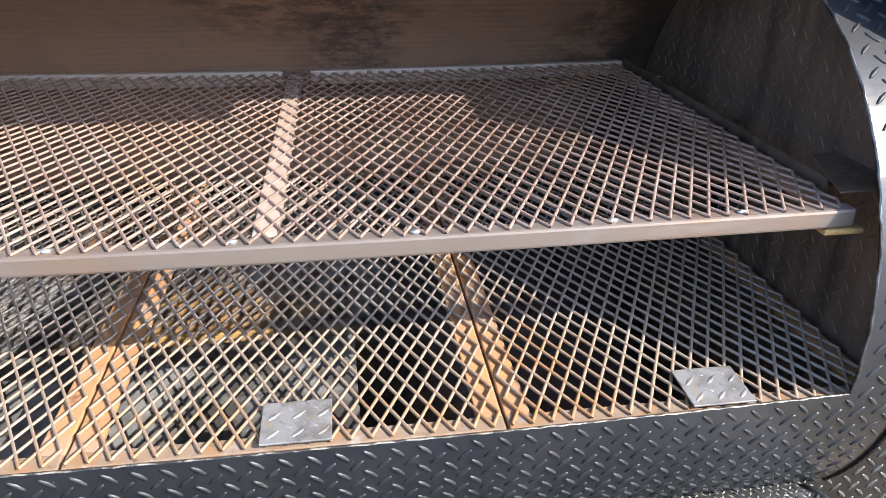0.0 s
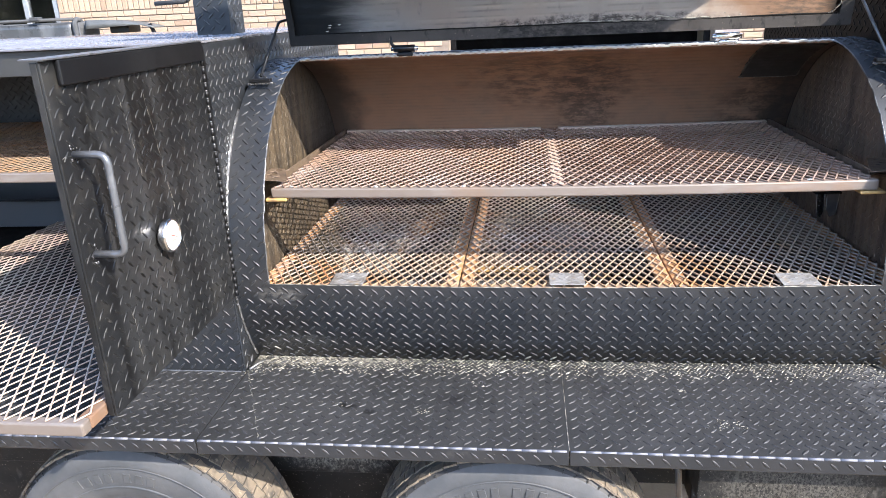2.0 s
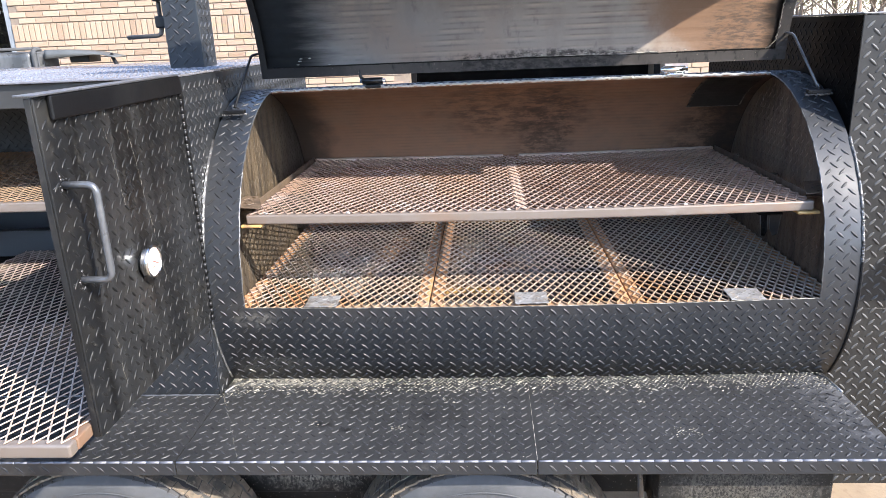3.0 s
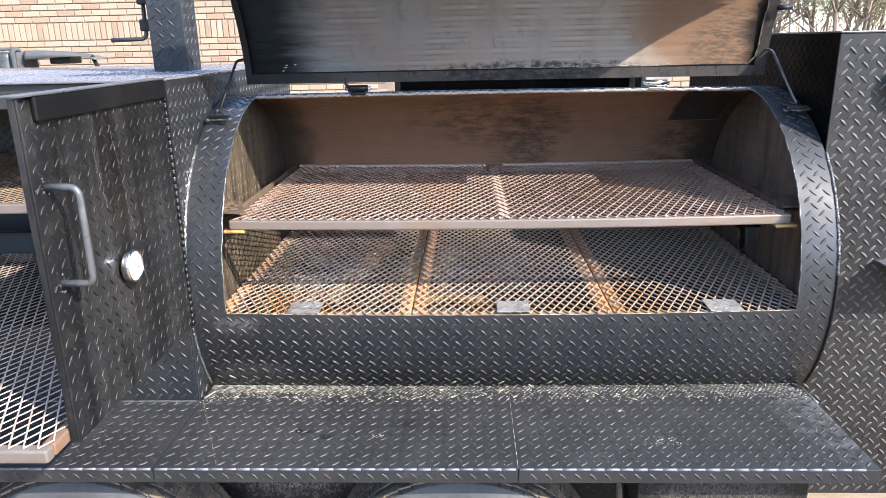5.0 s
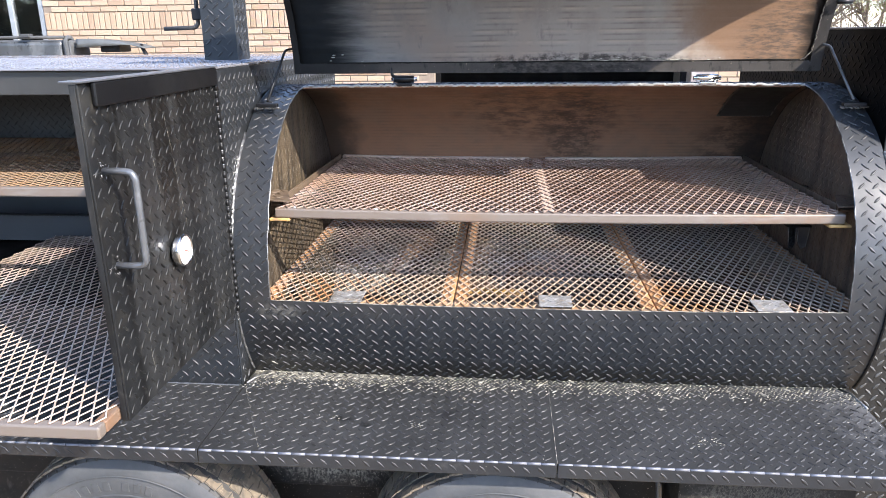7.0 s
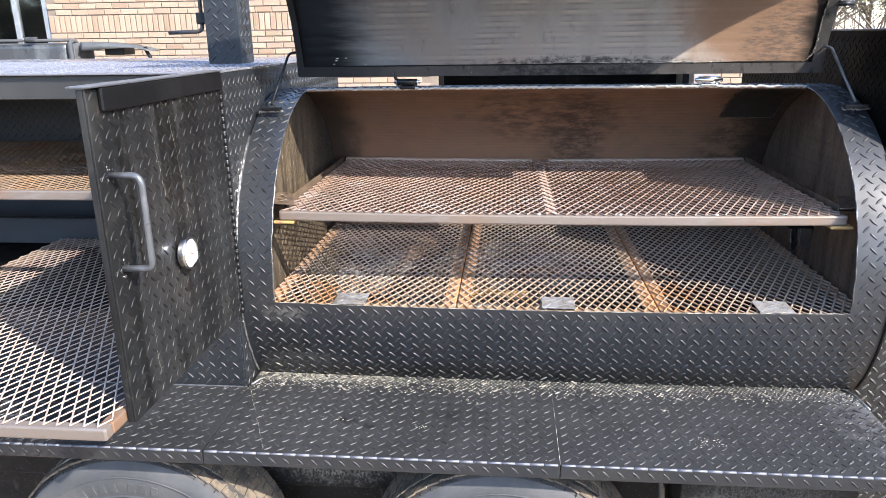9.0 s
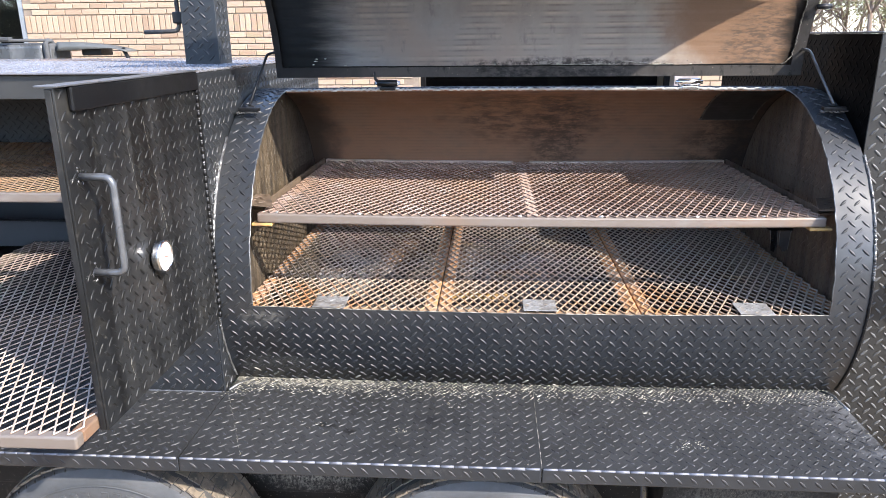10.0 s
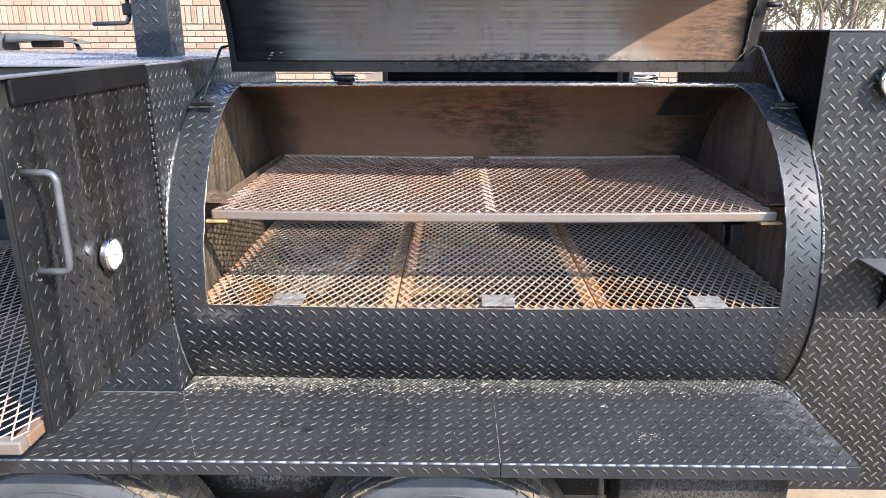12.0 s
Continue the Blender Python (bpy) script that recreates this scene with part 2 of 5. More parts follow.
# grey ash at the back, with sun dapple through the racks painted in
stain(FLOOR_SOOT, (0.24, 0.245, 0.245), (0.0, 0.92, 0.83), (0.26, 0.4, 0.22), 0.25, 9, 0.9, True)
stain(FLOOR_SOOT, (0.21, 0.213, 0.21), (-0.70, 0.92, 0.84), (0.26, 0.4, 0.20), 0.25, 9, 0.9, True)
stain(FLOOR_SOOT, (0.26, 0.15, 0.06), (-0.2, 0.75, 0.68), (0.4, 0.3, 0.2), 0.3, 9, 0.85, True)
stain(FLOOR_SOOT, (0.24, 0.115, 0.045), (-0.5, 0.3, 0.7), (0.5, 0.25, 0.25), 0.3, 9, 0.8, True)
stain(FLOOR_SOOT, (0.20, 0.10, 0.05), (0.45, 0.3, 0.7), (0.3, 0.25, 0.25), 0.3, 9, 0.8, True)
stain(FLOOR_SOOT, (0.33, 0.135, 0.045), (-0.60, 0.17, 0.82), (0.24, 0.22, 0.3), 0.25, 8, 0.9, True)
stain(FLOOR_SOOT, (0.30, 0.15, 0.055), (0.30, 0.2, 0.80), (0.22, 0.2, 0.3), 0.25, 8, 0.85, True)
# floor paler and browner at the right
stain(FLOOR_SOOT, (0.15, 0.112, 0.095), (0.52, 0.55, 0.66), (0.34, 0.4, 0.3), 0.3, 6, 0.85)
for spot in ((-0.517, -0.164, 0.807), (-0.545, -0.157, 0.807), (-0.462, -0.186, 0.807)):
    stain(SHELF, (0.002, 0.002, 0.002), spot, (0.028, 0.016, 0.1), 0.25, 30, 0.95, True)
SOOT_END = material("scorched_end_plate", (0.082, 0.061, 0.038), 0.6, 0.15, [((0.026, 0.02, 0.014), 34, 0.42, 0.62, (1, 1, 0.12), 7), ((0.05, 0.04, 0.032), 2.5, 0.58, 0.78, ONE, 6)], [(75, 0.9, (1, 1, 0.25)), (20, 0.3, ONE)], 0.1)
# left end wall darker towards its upper back
stain(SOOT_END, (0.028, 0.022, 0.018), (-0.8, 0.92, 1.5), (0.3, 0.34, 0.6), 0.35, 5, 0.9)
# right end wall and rail: brown with darker upright streaks
SIDE_BROWN = material("brown_streaked_end_plate", (0.125, 0.090, 0.066), 0.5, 0.15, [((0.03, 0.024, 0.02), 24, 0.45, 0.7, (1, 1, 0.15), 6), ((0.07, 0.044, 0.029), 3, 0.56, 0.75, ONE, 6)], [(75, 0.9, (1, 1, 0.3)), (20, 0.3, ONE)], 0.1)
RAIL = material("browned_flat_bar", (0.11, 0.078, 0.053), 0.6, 0.2, [((0.05, 0.036, 0.028), 12, 0.45, 0.7, ONE, 5)], [(80, 0.2, ONE)], 0.1)
SOOT_BLACK = material("black_soot", (0.004, 0.0038, 0.0036), 0.7, 0.0, [((0.009, 0.008, 0.007), 8, 0.5, 0.8, ONE, 6), ((0.1, 0.09, 0.075), 55, 0.7, 0.78, ONE, 3)], [(50, 0.25, ONE)], 0.1, 0.0, 0.12)
LID_INNER = material("sooty_lid_lining", (0.165, 0.15, 0.134), 0.5, 0.1,
                     [((0.19, 0.128, 0.088), 1.6, 0.48, 0.68, ONE, 3), ((0.125, 0.11, 0.096), 9, 0.5, 0.75, (1, 1, 0.5), 8), ((0.3, 0.26, 0.21), 150, 0.72, 0.78, ONE, 3), ((0.085, 0.075, 0.066), 26, 0.6, 0.8, (1, 1, 0.4), 6)],
                     [(60, 0.2, (0.1, 1, 4))], 0.12, 0.0, 0.22)
ribbed(LID_INNER, (0.27, 0.225, 0.18), 0.030, 0.55, 0.45, 0.62, 1.2)
ribbed(LID_INNER, (0.075, 0.064, 0.054), 0.0155, 0.75, 0.46, 0.64, 1.2)
# brown right part, also darkened where direct sun falls on the lid
stain(LID_INNER, (0.105, 0.060, 0.035), (0.60, 0.4, 1.85), (0.36, 0.8, 0.42), 0.35, 4, 0.88)
stain(LID_INNER, (0.03, 0.026, 0.023), (0.68, 0.42, 1.72), (0.17, 0.4, 0.16), 0.3, 30, 0.7, True, ONE, (0.5, 1, 2.5))
# lining darker towards both ends and along its top
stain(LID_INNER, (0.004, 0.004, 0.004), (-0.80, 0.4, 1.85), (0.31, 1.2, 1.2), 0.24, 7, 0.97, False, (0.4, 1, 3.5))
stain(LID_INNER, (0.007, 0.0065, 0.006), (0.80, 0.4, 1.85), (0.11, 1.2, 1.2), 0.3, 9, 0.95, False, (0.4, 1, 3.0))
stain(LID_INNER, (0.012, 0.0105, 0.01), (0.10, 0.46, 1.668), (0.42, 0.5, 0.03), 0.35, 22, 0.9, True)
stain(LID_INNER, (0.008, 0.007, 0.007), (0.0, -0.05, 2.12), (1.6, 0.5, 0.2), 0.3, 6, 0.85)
FLANGE = material("sooty_flange_strip", (0.032, 0.0285, 0.0255), 0.65, 0.0, [((0.018, 0.016, 0.0145), 18, 0.5, 0.75, (1, 1, 0.4), 6), ((0.006, 0.006, 0.006), 30, 0.57, 0.66, (1, 1, 0.45), 6), ((0.26, 0.21, 0.15), 130, 0.68, 0.76, ONE, 3)], [(60, 0.3, ONE)], 0.1, 0.0, 0.25)
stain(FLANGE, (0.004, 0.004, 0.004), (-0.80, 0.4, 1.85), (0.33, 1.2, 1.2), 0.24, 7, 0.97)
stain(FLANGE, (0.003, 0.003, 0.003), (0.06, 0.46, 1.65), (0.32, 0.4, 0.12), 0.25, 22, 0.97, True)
STEEL = material("warm_grey_steel", (0.155, 0.128, 0.108), 0.5, 0.35, [((0.19, 0.115, 0.07), 4, 0.5, 0.75, ONE, 5), ((0.20, 0.18, 0.165), 30, 0.55, 0.8, (0.2, 1, 1), 3), ((0.12, 0.09, 0.075), 14, 0.6, 0.8, (0.3, 1, 1), 6)], [(90, 0.08, (0.1, 1, 1))], 0.1)
MESH_TOP = material("browned_expanded_steel", (0.250, 0.180, 0.144), 0.48, 0.18, [((0.28, 0.18, 0.12), 3.2, 0.54, 0.74, ONE, 4), ((0.31, 0.25, 0.215), 9, 0.58, 0.72, ONE, 5), ((0.13, 0.085, 0.065), 6, 0.54, 0.72, ONE, 6)], [(120, 0.15, ONE)], 0.1)
stain(MESH_TOP, (0.12, 0.07, 0.05), (0.28, 0.42, 1.3), (0.32, 0.3, 0.5), 0.3, 9, 0.8, True)
MESH_LOW = material("rusting_expanded_steel", (0.295, 0.243, 0.196), 0.48, 0.15, [((0.29, 0.265, 0.245), 4, 0.5, 0.7, ONE, 5), ((0.40, 0.26, 0.14), 5, 0.58, 0.74, ONE, 6)], [(120, 0.15, ONE)], 0.1)
# tan front strip, also toned down where direct sun strikes the grates
stain(MESH_LOW, (0.255, 0.187, 0.130), (-0.1, 0.02, 1.05), (1.0, 0.34, 0.5), 0.2, 7, 0.7)
stain(MESH_LOW, (0.31, 0.17, 0.075), (0.0, 0.0, 1.05), (0.95, 0.12, 0.5), 0.25, 9, 0.65, True)
stain(MESH_LOW, (0.29, 0.13, 0.055), (-0.72, 0.05, 1.05), (0.36, 0.24, 0.5), 0.2, 8, 0.95, True)
stain(MESH_LOW, (0.30, 0.15, 0.062), (0.34, 0.08, 1.05), (0.13, 0.3, 0.5), 0.2, 8, 0.8, True)
MESH_RUST = material("orange_expanded_steel", (0.35, 0.25, 0.165), 0.5, 0.6, [((0.37, 0.19, 0.08), 6, 0.5, 0.68, ONE, 5), ((0.26, 0.22, 0.19), 4, 0.5, 0.7, ONE, 5)], [(120, 0.15, ONE)], 0.1)
MESH_CAB = material("bright_expanded_steel", (0.37, 0.292, 0.24), 0.5, 0.15, [((0.37, 0.25, 0.175), 3.0, 0.52, 0.72, ONE, 4), ((0.40, 0.35, 0.31), 7, 0.52, 0.75, ONE, 5)], [(120, 0.15, ONE)], 0.1)
DOOR = material("streaked_black_enamel", (0.0052, 0.0057, 0.0064), 0.55, 0.0, [((0.0185, 0.0188, 0.0190), 11, 0.45, 0.68, (1, 1, 0.10), 6), ((0.028, 0.0258, 0.0215), 4, 0.57, 0.78, (1, 1, 1.6), 8), ((0.0012, 0.0012, 0.0012), 13, 0.53, 0.62, (1, 1, 0.07), 5), ((0.03, 0.028, 0.024), 60, 0.58, 0.75, (1, 1, 0.6), 5), ((0.12, 0.115, 0.095), 100, 0.7, 0.77, ONE, 3)], [(260, 0.16, ONE), (14, 0.08, ONE)], 0.12, 0.5, 0.22)
streaky(DOOR, 9, (1, 1, 0.12), 0.42, 0.6, 0.1, 0.9)
RUST = material("orange_rusted_steel", (0.34, 0.18, 0.085), 0.75, 0.05, [((0.43, 0.205, 0.06), 14, 0.5, 0.7, ONE, 7), ((0.29, 0.205, 0.15), 9, 0.5, 0.7, ONE, 6), ((0.11, 0.055, 0.03), 30, 0.55, 0.72, ONE, 7)], [(90, 0.3, ONE)], 0.1)
FRONT_RUST = material("mottled_rusty_bar", (0.22, 0.158, 0.108), 0.6, 0.15, [((0.26, 0.14, 0.06), 26, 0.5, 0.66, ONE, 7), ((0.28, 0.24, 0.21), 34, 0.56, 0.7, ONE, 5), ((0.09, 0.055, 0.035), 40, 0.57, 0.7, ONE, 6)], [(120, 0.4, ONE)], 0.1)
BAR_RUST = material("brown_rusted_bar", (0.135, 0.078, 0.047), 0.65, 0.1, [((0.19, 0.098, 0.048), 7, 0.5, 0.7, ONE, 6), ((0.12, 0.085, 0.06), 15, 0.5, 0.75, ONE, 6)], [(90, 0.2, ONE)], 0.1)
YELLOW = material("yellow_burnt_paint", (0.36, 0.22, 0.075), 0.65, 0.0, [((0.2, 0.12, 0.06), 30, 0.45, 0.65, ONE, 5)], [(90, 0.2, ONE)], 0.1)
BRIGHT = material("bare_bright_steel", (0.5, 0.51, 0.5), 0.4, 0.8, [((0.36, 0.33, 0.29), 18, 0.5, 0.8, ONE, 5)], [(80, 0.2, ONE)], 0.12)
WELD = material("weld_bead_steel", (0.15, 0.15, 0.148), 0.35, 0.7, [((0.06, 0.06, 0.06), 40, 0.45, 0.65, ONE, 3)], [(150, 0.5, ONE)], 0.1)
WORN = material("worn_whitish_metal", (0.215, 0.205, 0.17), 0.5, 0.1, [((0.02, 0.02, 0.02), 45, 0.44, 0.56, ONE, 6)], [(100, 0.3, ONE)], 0.1)
SCAR = material("patchy_weld_edge", (0.13, 0.115, 0.095), 0.55, 0.2, [((0.012, 0.011, 0.01), 50, 0.44, 0.56, ONE, 6)], [(100, 0.4, ONE)], 0.1)
FLAKE = material("bared_pale_primer", (0.235, 0.222, 0.18), 0.6, 0.05, [((0.10, 0.094, 0.08), 60, 0.5, 0.68, ONE, 5)], [(100, 0.3, ONE)], 0.1)
GREY_PAINT = material("dusty_grey_steel", (0.022, 0.0217, 0.0205), 0.5, 0.1, [((0.035, 0.034, 0.032), 3, 0.45, 0.7, ONE, 6)], [(40, 0.1, ONE)], 0.1)
# cabinet roof: grazing sky reflection painted into the base colour
PALE = material("sky_sheen_roof_plate", (0.12, 0.122, 0.136), 0.24, 0.1, [((0.16, 0.163, 0.178), 5, 0.4, 0.7, (1, 0.4, 1), 7), ((0.045, 0.045, 0.05), 20, 0.6, 0.8, ONE, 5)], [(90, 0.15, ONE)], 0.1)
# shelf lip edge: its bluish highlight is painted in along with the wear
EDGE = material("worn_edge_highlight", (0.11, 0.116, 0.135), 0.5, 0.15, [((0.06, 0.06, 0.066), 30, 0.5, 0.7, ONE, 5)], [(90, 0.2, ONE)], 0.1)
TAB = material("dull_bare_steel", (0.235, 0.235, 0.232), 0.5, 0.4, [((0.13, 0.12, 0.11), 38, 0.44, 0.64, ONE, 7), ((0.28, 0.22, 0.15), 30, 0.56, 0.72, ONE, 6)], [(80, 0.35, ONE), (22, 0.5, ONE)], 0.14)
GLOSS_BLACK = material("glossy_black_lacquer", (0.02, 0.02, 0.021), 0.15, 0.0, [((0.04, 0.04, 0.042), 20, 0.5, 0.8, ONE, 4)], [(40, 0.2, ONE)], 0.06)
ASH = material("grey_ash", (0.15, 0.153, 0.15), 0.9, 0.0, [((0.03, 0.027, 0.024), 9, 0.42, 0.58, ONE, 8), ((0.2, 0.12, 0.05), 6, 0.58, 0.75, ONE, 6)], [(40, 0.6, ONE)])
RUBBER = material("dusty_tyre_rubber", (0.022, 0.0215, 0.021), 0.75, 0.0, [((0.07, 0.066, 0.06), 4, 0.45, 0.78, ONE, 5), ((0.14, 0.118, 0.09), 9, 0.62, 0.8, ONE, 5)], [(60, 0.3, ONE)], 0.1)
SIDEWALL = material("sun_greyed_sidewall", (0.036, 0.039, 0.042), 0.65, 0.0, [((0.075, 0.075, 0.075), 6, 0.45, 0.75, ONE, 7), ((0.035, 0.035, 0.035), 30, 0.6, 0.8, ONE, 3)], [(90, 0.15, ONE)], 0.1)
MUD = material("dried_mud_tread", (0.125, 0.10, 0.072), 0.92, 0.0, [((0.05, 0.044, 0.038), 26, 0.45, 0.62, (1, 0.5, 1), 7), ((0.20, 0.165, 0.12), 60, 0.58, 0.7, ONE, 5)], [(60, 0.5, ONE)])
RIM = material("silver_wheel_rim", (0.55, 0.56, 0.57), 0.35, 0.7, [((0.4, 0.39, 0.37), 12, 0.5, 0.8, ONE, 4)], [(60, 0.1, ONE)], 0.1)
DIAL = material("white_dial_face", (0.75, 0.74, 0.7), 0.4, 0.0, [((0.6, 0.58, 0.54), 30, 0.5, 0.8, ONE, 4)])
RED = material("red_dial_print", (0.5, 0.06, 0.04), 0.5)
CHROME = material("polished_steel", (0.62, 0.62, 0.62), 0.18, 1.0, [((0.5, 0.5, 0.5), 20, 0.5, 0.8, ONE, 3)], (), 0.08)
BAR_GREY = material("grey_painted_bar", (0.08, 0.084, 0.09), 0.35, 0.4, [((0.2, 0.2, 0.2), 12, 0.55, 0.8, ONE, 4)], [(80, 0.1, ONE)], 0.1)
CANVAS = material("grey_canvas", (0.032, 0.034, 0.036), 0.85, 0.0, [((0.06, 0.062, 0.064), 5, 0.45, 0.7, ONE, 6)], [(400, 0.2, ONE), (8, 0.6, ONE)])
CANOPY = material("olive_grey_moulded_roof", (0.05, 0.052, 0.05), 0.5, 0.0, [((0.075, 0.077, 0.074), 4, 0.4, 0.7, ONE, 4)], [(60, 0.1, ONE)], 0.1)
GUARD_LUG = material("rubbed_dark_steel", (0.07, 0.068, 0.063), 0.4, 0.4, [((0.03, 0.028, 0.025), 30, 0.45, 0.7, ONE, 5)], [(90, 0.2, ONE)], 0.1)
MORTAR = material("tan_grey_mortar", (0.15, 0.117, 0.09), 0.95, 0.0, [((0.18, 0.145, 0.11), 14, 0.45, 0.7, ONE, 6)], [(120, 0.4, ONE)])
WINDOW_FRAME = material("grey_aluminium_frame", (0.2, 0.21, 0.22), 0.4, 0.3, [((0.3, 0.31, 0.32), 10, 0.5, 0.8, ONE, 4)])
TRIM = material("pale_painted_trim", (0.17, 0.145, 0.135), 0.6, 0.0, [((0.33, 0.3, 0.29), 6, 0.45, 0.7, ONE, 5)], [(60, 0.1, ONE)])
# room and door frame lining: indoor shade put into a near-black colour
DARK_VOID = material("shade_black_lining", (0.006, 0.006, 0.0065), 0.95, 0.0, [((0.012, 0.0115, 0.011), 3, 0.5, 0.7, ONE, 4)], (), 0.0, 0.0, 0.05)
GROUND = material("dry_tan_grass_ground", (0.185, 0.135, 0.085), 0.95, 0.0, [((0.24, 0.18, 0.115), 6, 0.4, 0.7, ONE, 8), ((0.16, 0.11, 0.07), 40, 0.55, 0.75, ONE, 6), ((0.2, 0.2, 0.09), 0.6, 0.55, 0.75, ONE, 4)], [(60, 0.9, ONE)])
BARK = material("grey_brown_bark", (0.12, 0.085, 0.062), 0.9, 0.0, [((0.18, 0.145, 0.12), 6, 0.45, 0.7, (3, 3, 0.5), 5)], [(30, 0.6, (3, 3, 0.4))])
LEAF = material("olive_leaf", (0.12, 0.12, 0.042), 0.6, 0.0, [((0.17, 0.125, 0.055), 3, 0.5, 0.7, ONE, 3)])

BRICK = bpy.data.materials.new("tan_brick")
BRICK.use_nodes = True
bn, bl = BRICK.node_tree.nodes, BRICK.node_tree.links
info, ramp = bn.new("ShaderNodeObjectInfo"), bn.new("ShaderNodeValToRGB")
geo = bn.new("ShaderNodeNewGeometry")
add = bn.new("ShaderNodeMath")
frac = bn.new("ShaderNodeMath")
add.operation, frac.operation = "ADD", "FRACT"
bl.new(info.outputs["Random"], add.inputs[0])
bl.new(geo.outputs["Random Per Island"], add.inputs[1])
bl.new(add.outputs[0], frac.inputs[0])
bl.new(frac.outputs[0], ramp.inputs[0])
for pos, col in ((0.0, (0.255, 0.175, 0.118)), (0.2, (0.30, 0.212, 0.145)), (0.6, (0.325, 0.236, 0.164)), (1.0, (0.35, 0.26, 0.184))):
    e = ramp.color_ramp.elements[0] if pos == 0 else ramp.color_ramp.elements[-1] if pos == 1 else ramp.color_ramp.elements.new(pos)
    e.position, e.color = pos, (*col, 1)
nz = bn.new("ShaderNodeTexNoise")
nz.inputs["Scale"].default_value = 45
mx = bn.new("ShaderNodeMix")
mx.data_type, mx.blend_type = "RGBA", "MULTIPLY"
mx.inputs["Factor"].default_value = 0.35
bl.new(ramp.outputs[0], mx.inputs["A"])
bl.new(nz.outputs["Color"], mx.inputs["B"])
bl.new(mx.outputs["Result"], bn["Principled BSDF"].inputs["Base Color"])
bn["Principled BSDF"].inputs["Roughness"].default_value = 0.9

GLASS = bpy.data.materials.new("dark_window_glass")
GLASS.use_nodes = True
gp = GLASS.node_tree.nodes["Principled BSDF"]
gp.inputs["Base Color"].default_value = (0.8, 0.85, 0.85, 1)
gp.inputs["Roughness"].default_value = 0.03
gp.inputs["Transmission Weight"].default_value = 1.0


# ---- building tools ----
def thing(name, at, label, category, group="", kind=""):
    e = new(name)
    e.empty_display_size = 0.1
    e.location = at
    return tagged(e, label, category, group, kind)


def attach(ob, parent):
    if parent is None:
        return ob
    ob.parent = parent
    base = Matrix.Identity(4)
    p = parent
    chain = []
    while p is not None:
        chain.append(p)
        p = p.parent
    for q in reversed(chain):
        base = base @ (q.matrix_parent_inverse if q.parent else Matrix.Identity(4)) @ q.matrix_basis
    ob.matrix_parent_inverse = base.inverted()
    return ob


def part(name, bm, mat, parent=None, label="", kind="", smooth=False):
    me = bpy.data.meshes.new(name)
    bmesh.ops.recalc_face_normals(bm, faces=bm.faces[:])
    bm.to_mesh(me)
    bm.free()
    if smooth:
        for f in me.polygons:
            f.use_smooth = True
    me.materials.append(mat)
    return tagged(attach(new(name, me), parent), label, "", "", kind)


def bow(x, half):
    """One in the middle of a span, nothing at its ends."""
    return max(1 - (x / half) ** 2, 0)


def settle(root, shift, leave=()):
    """Bends the meshes under a thing by shift(point), which long plates follow in short pieces."""
    for ob in root.children:
        if ob.name.split(".")[0] in leave:
            continue
        settle(ob, shift, leave)
        if ob.type != "MESH":
            continue
        me = ob.data
        if len(me.vertices) < 3000 and max(v.co.x for v in me.vertices) - min(v.co.x for v in me.vertices) > 0.5:
            bm = bmesh.new()
            bm.from_mesh(me)
            for k in range(-7, 8):
                bmesh.ops.bisect_plane(bm, geom=bm.verts[:] + bm.edges[:] + bm.faces[:], plane_co=(k * 0.1, 0, 0), plane_no=(1, 0, 0))
            bm.to_mesh(me)
            bm.free()
        for v in me.vertices:
            v.co += shift(v.co)


def raw(name, verts, faces, mat, parent=None, label="", kind="", smooth=False):
    me = bpy.data.meshes.new(name)
    me.from_pydata(verts, [], faces)
    me.update()
    if smooth:
        me.polygons.foreach_set("use_smooth", [True] * len(me.polygons))
    me.materials.append(mat)
    return tagged(attach(new(name, me), parent), label, "", "", kind)


def box(bm, x0, x1, y0, y1, z0, z1, bevel=0.0, m=None):
    mm = Matrix.Translation(((x0 + x1) / 2, (y0 + y1) / 2, (z0 + z1) / 2)) @ Matrix.Diagonal((x1 - x0, y1 - y0, z1 - z0, 1))
    r = bmesh.ops.create_cube(bm, size=1, matrix=(m or Matrix.Identity(4)) @ mm)
    if bevel:
        es = list({e for v in r["verts"] for e in v.link_edges})
        bmesh.ops.bevel(bm, geom=es, offset=bevel, segments=2, affect="EDGES", profile=0.5)


def boxed(name, x0, x1, y0, y1, z0, z1, mat, parent, bevel=0.002, label="", m=None):
    bm = bmesh.new()
    box(bm, x0, x1, y0, y1, z0, z1, bevel, m)
    return part(name, bm, mat, parent, label)


def tube(bm, pts, r, sides=10, r_end=None):
    """A round rod along pts, tapering from r to r_end."""
    pts = [Vector(p) for p in pts]
    rings = []
    up = Vector((0.13, 0.21, 0.97))
    for i, p in enumerate(pts):
        d = (pts[min(i + 1, len(pts) - 1)] - pts[max(i - 1, 0)]).normalized()
        a = d.cross(up)
        if a.length < 0.05:
            a = d.cross(Vector((1, 0, 0)))
        a.normalize()
        b = d.cross(a)
        rr = r if r_end is None else r + (r_end - r) * i / (len(pts) - 1)
        rings.append([bm.verts.new(p + (a * math.cos(k * 2 * math.pi / sides) + b * math.sin(k * 2 * math.pi / sides)) * rr) for k in range(sides)])
    for q, s in zip(rings, rings[1:]):
        for k in range(sides):
            bm.faces.new((q[k], q[(k + 1) % sides], s[(k + 1) % sides], s[k]))
    bm.faces.new(rings[0])
    bm.faces.new(rings[-1][::-1])


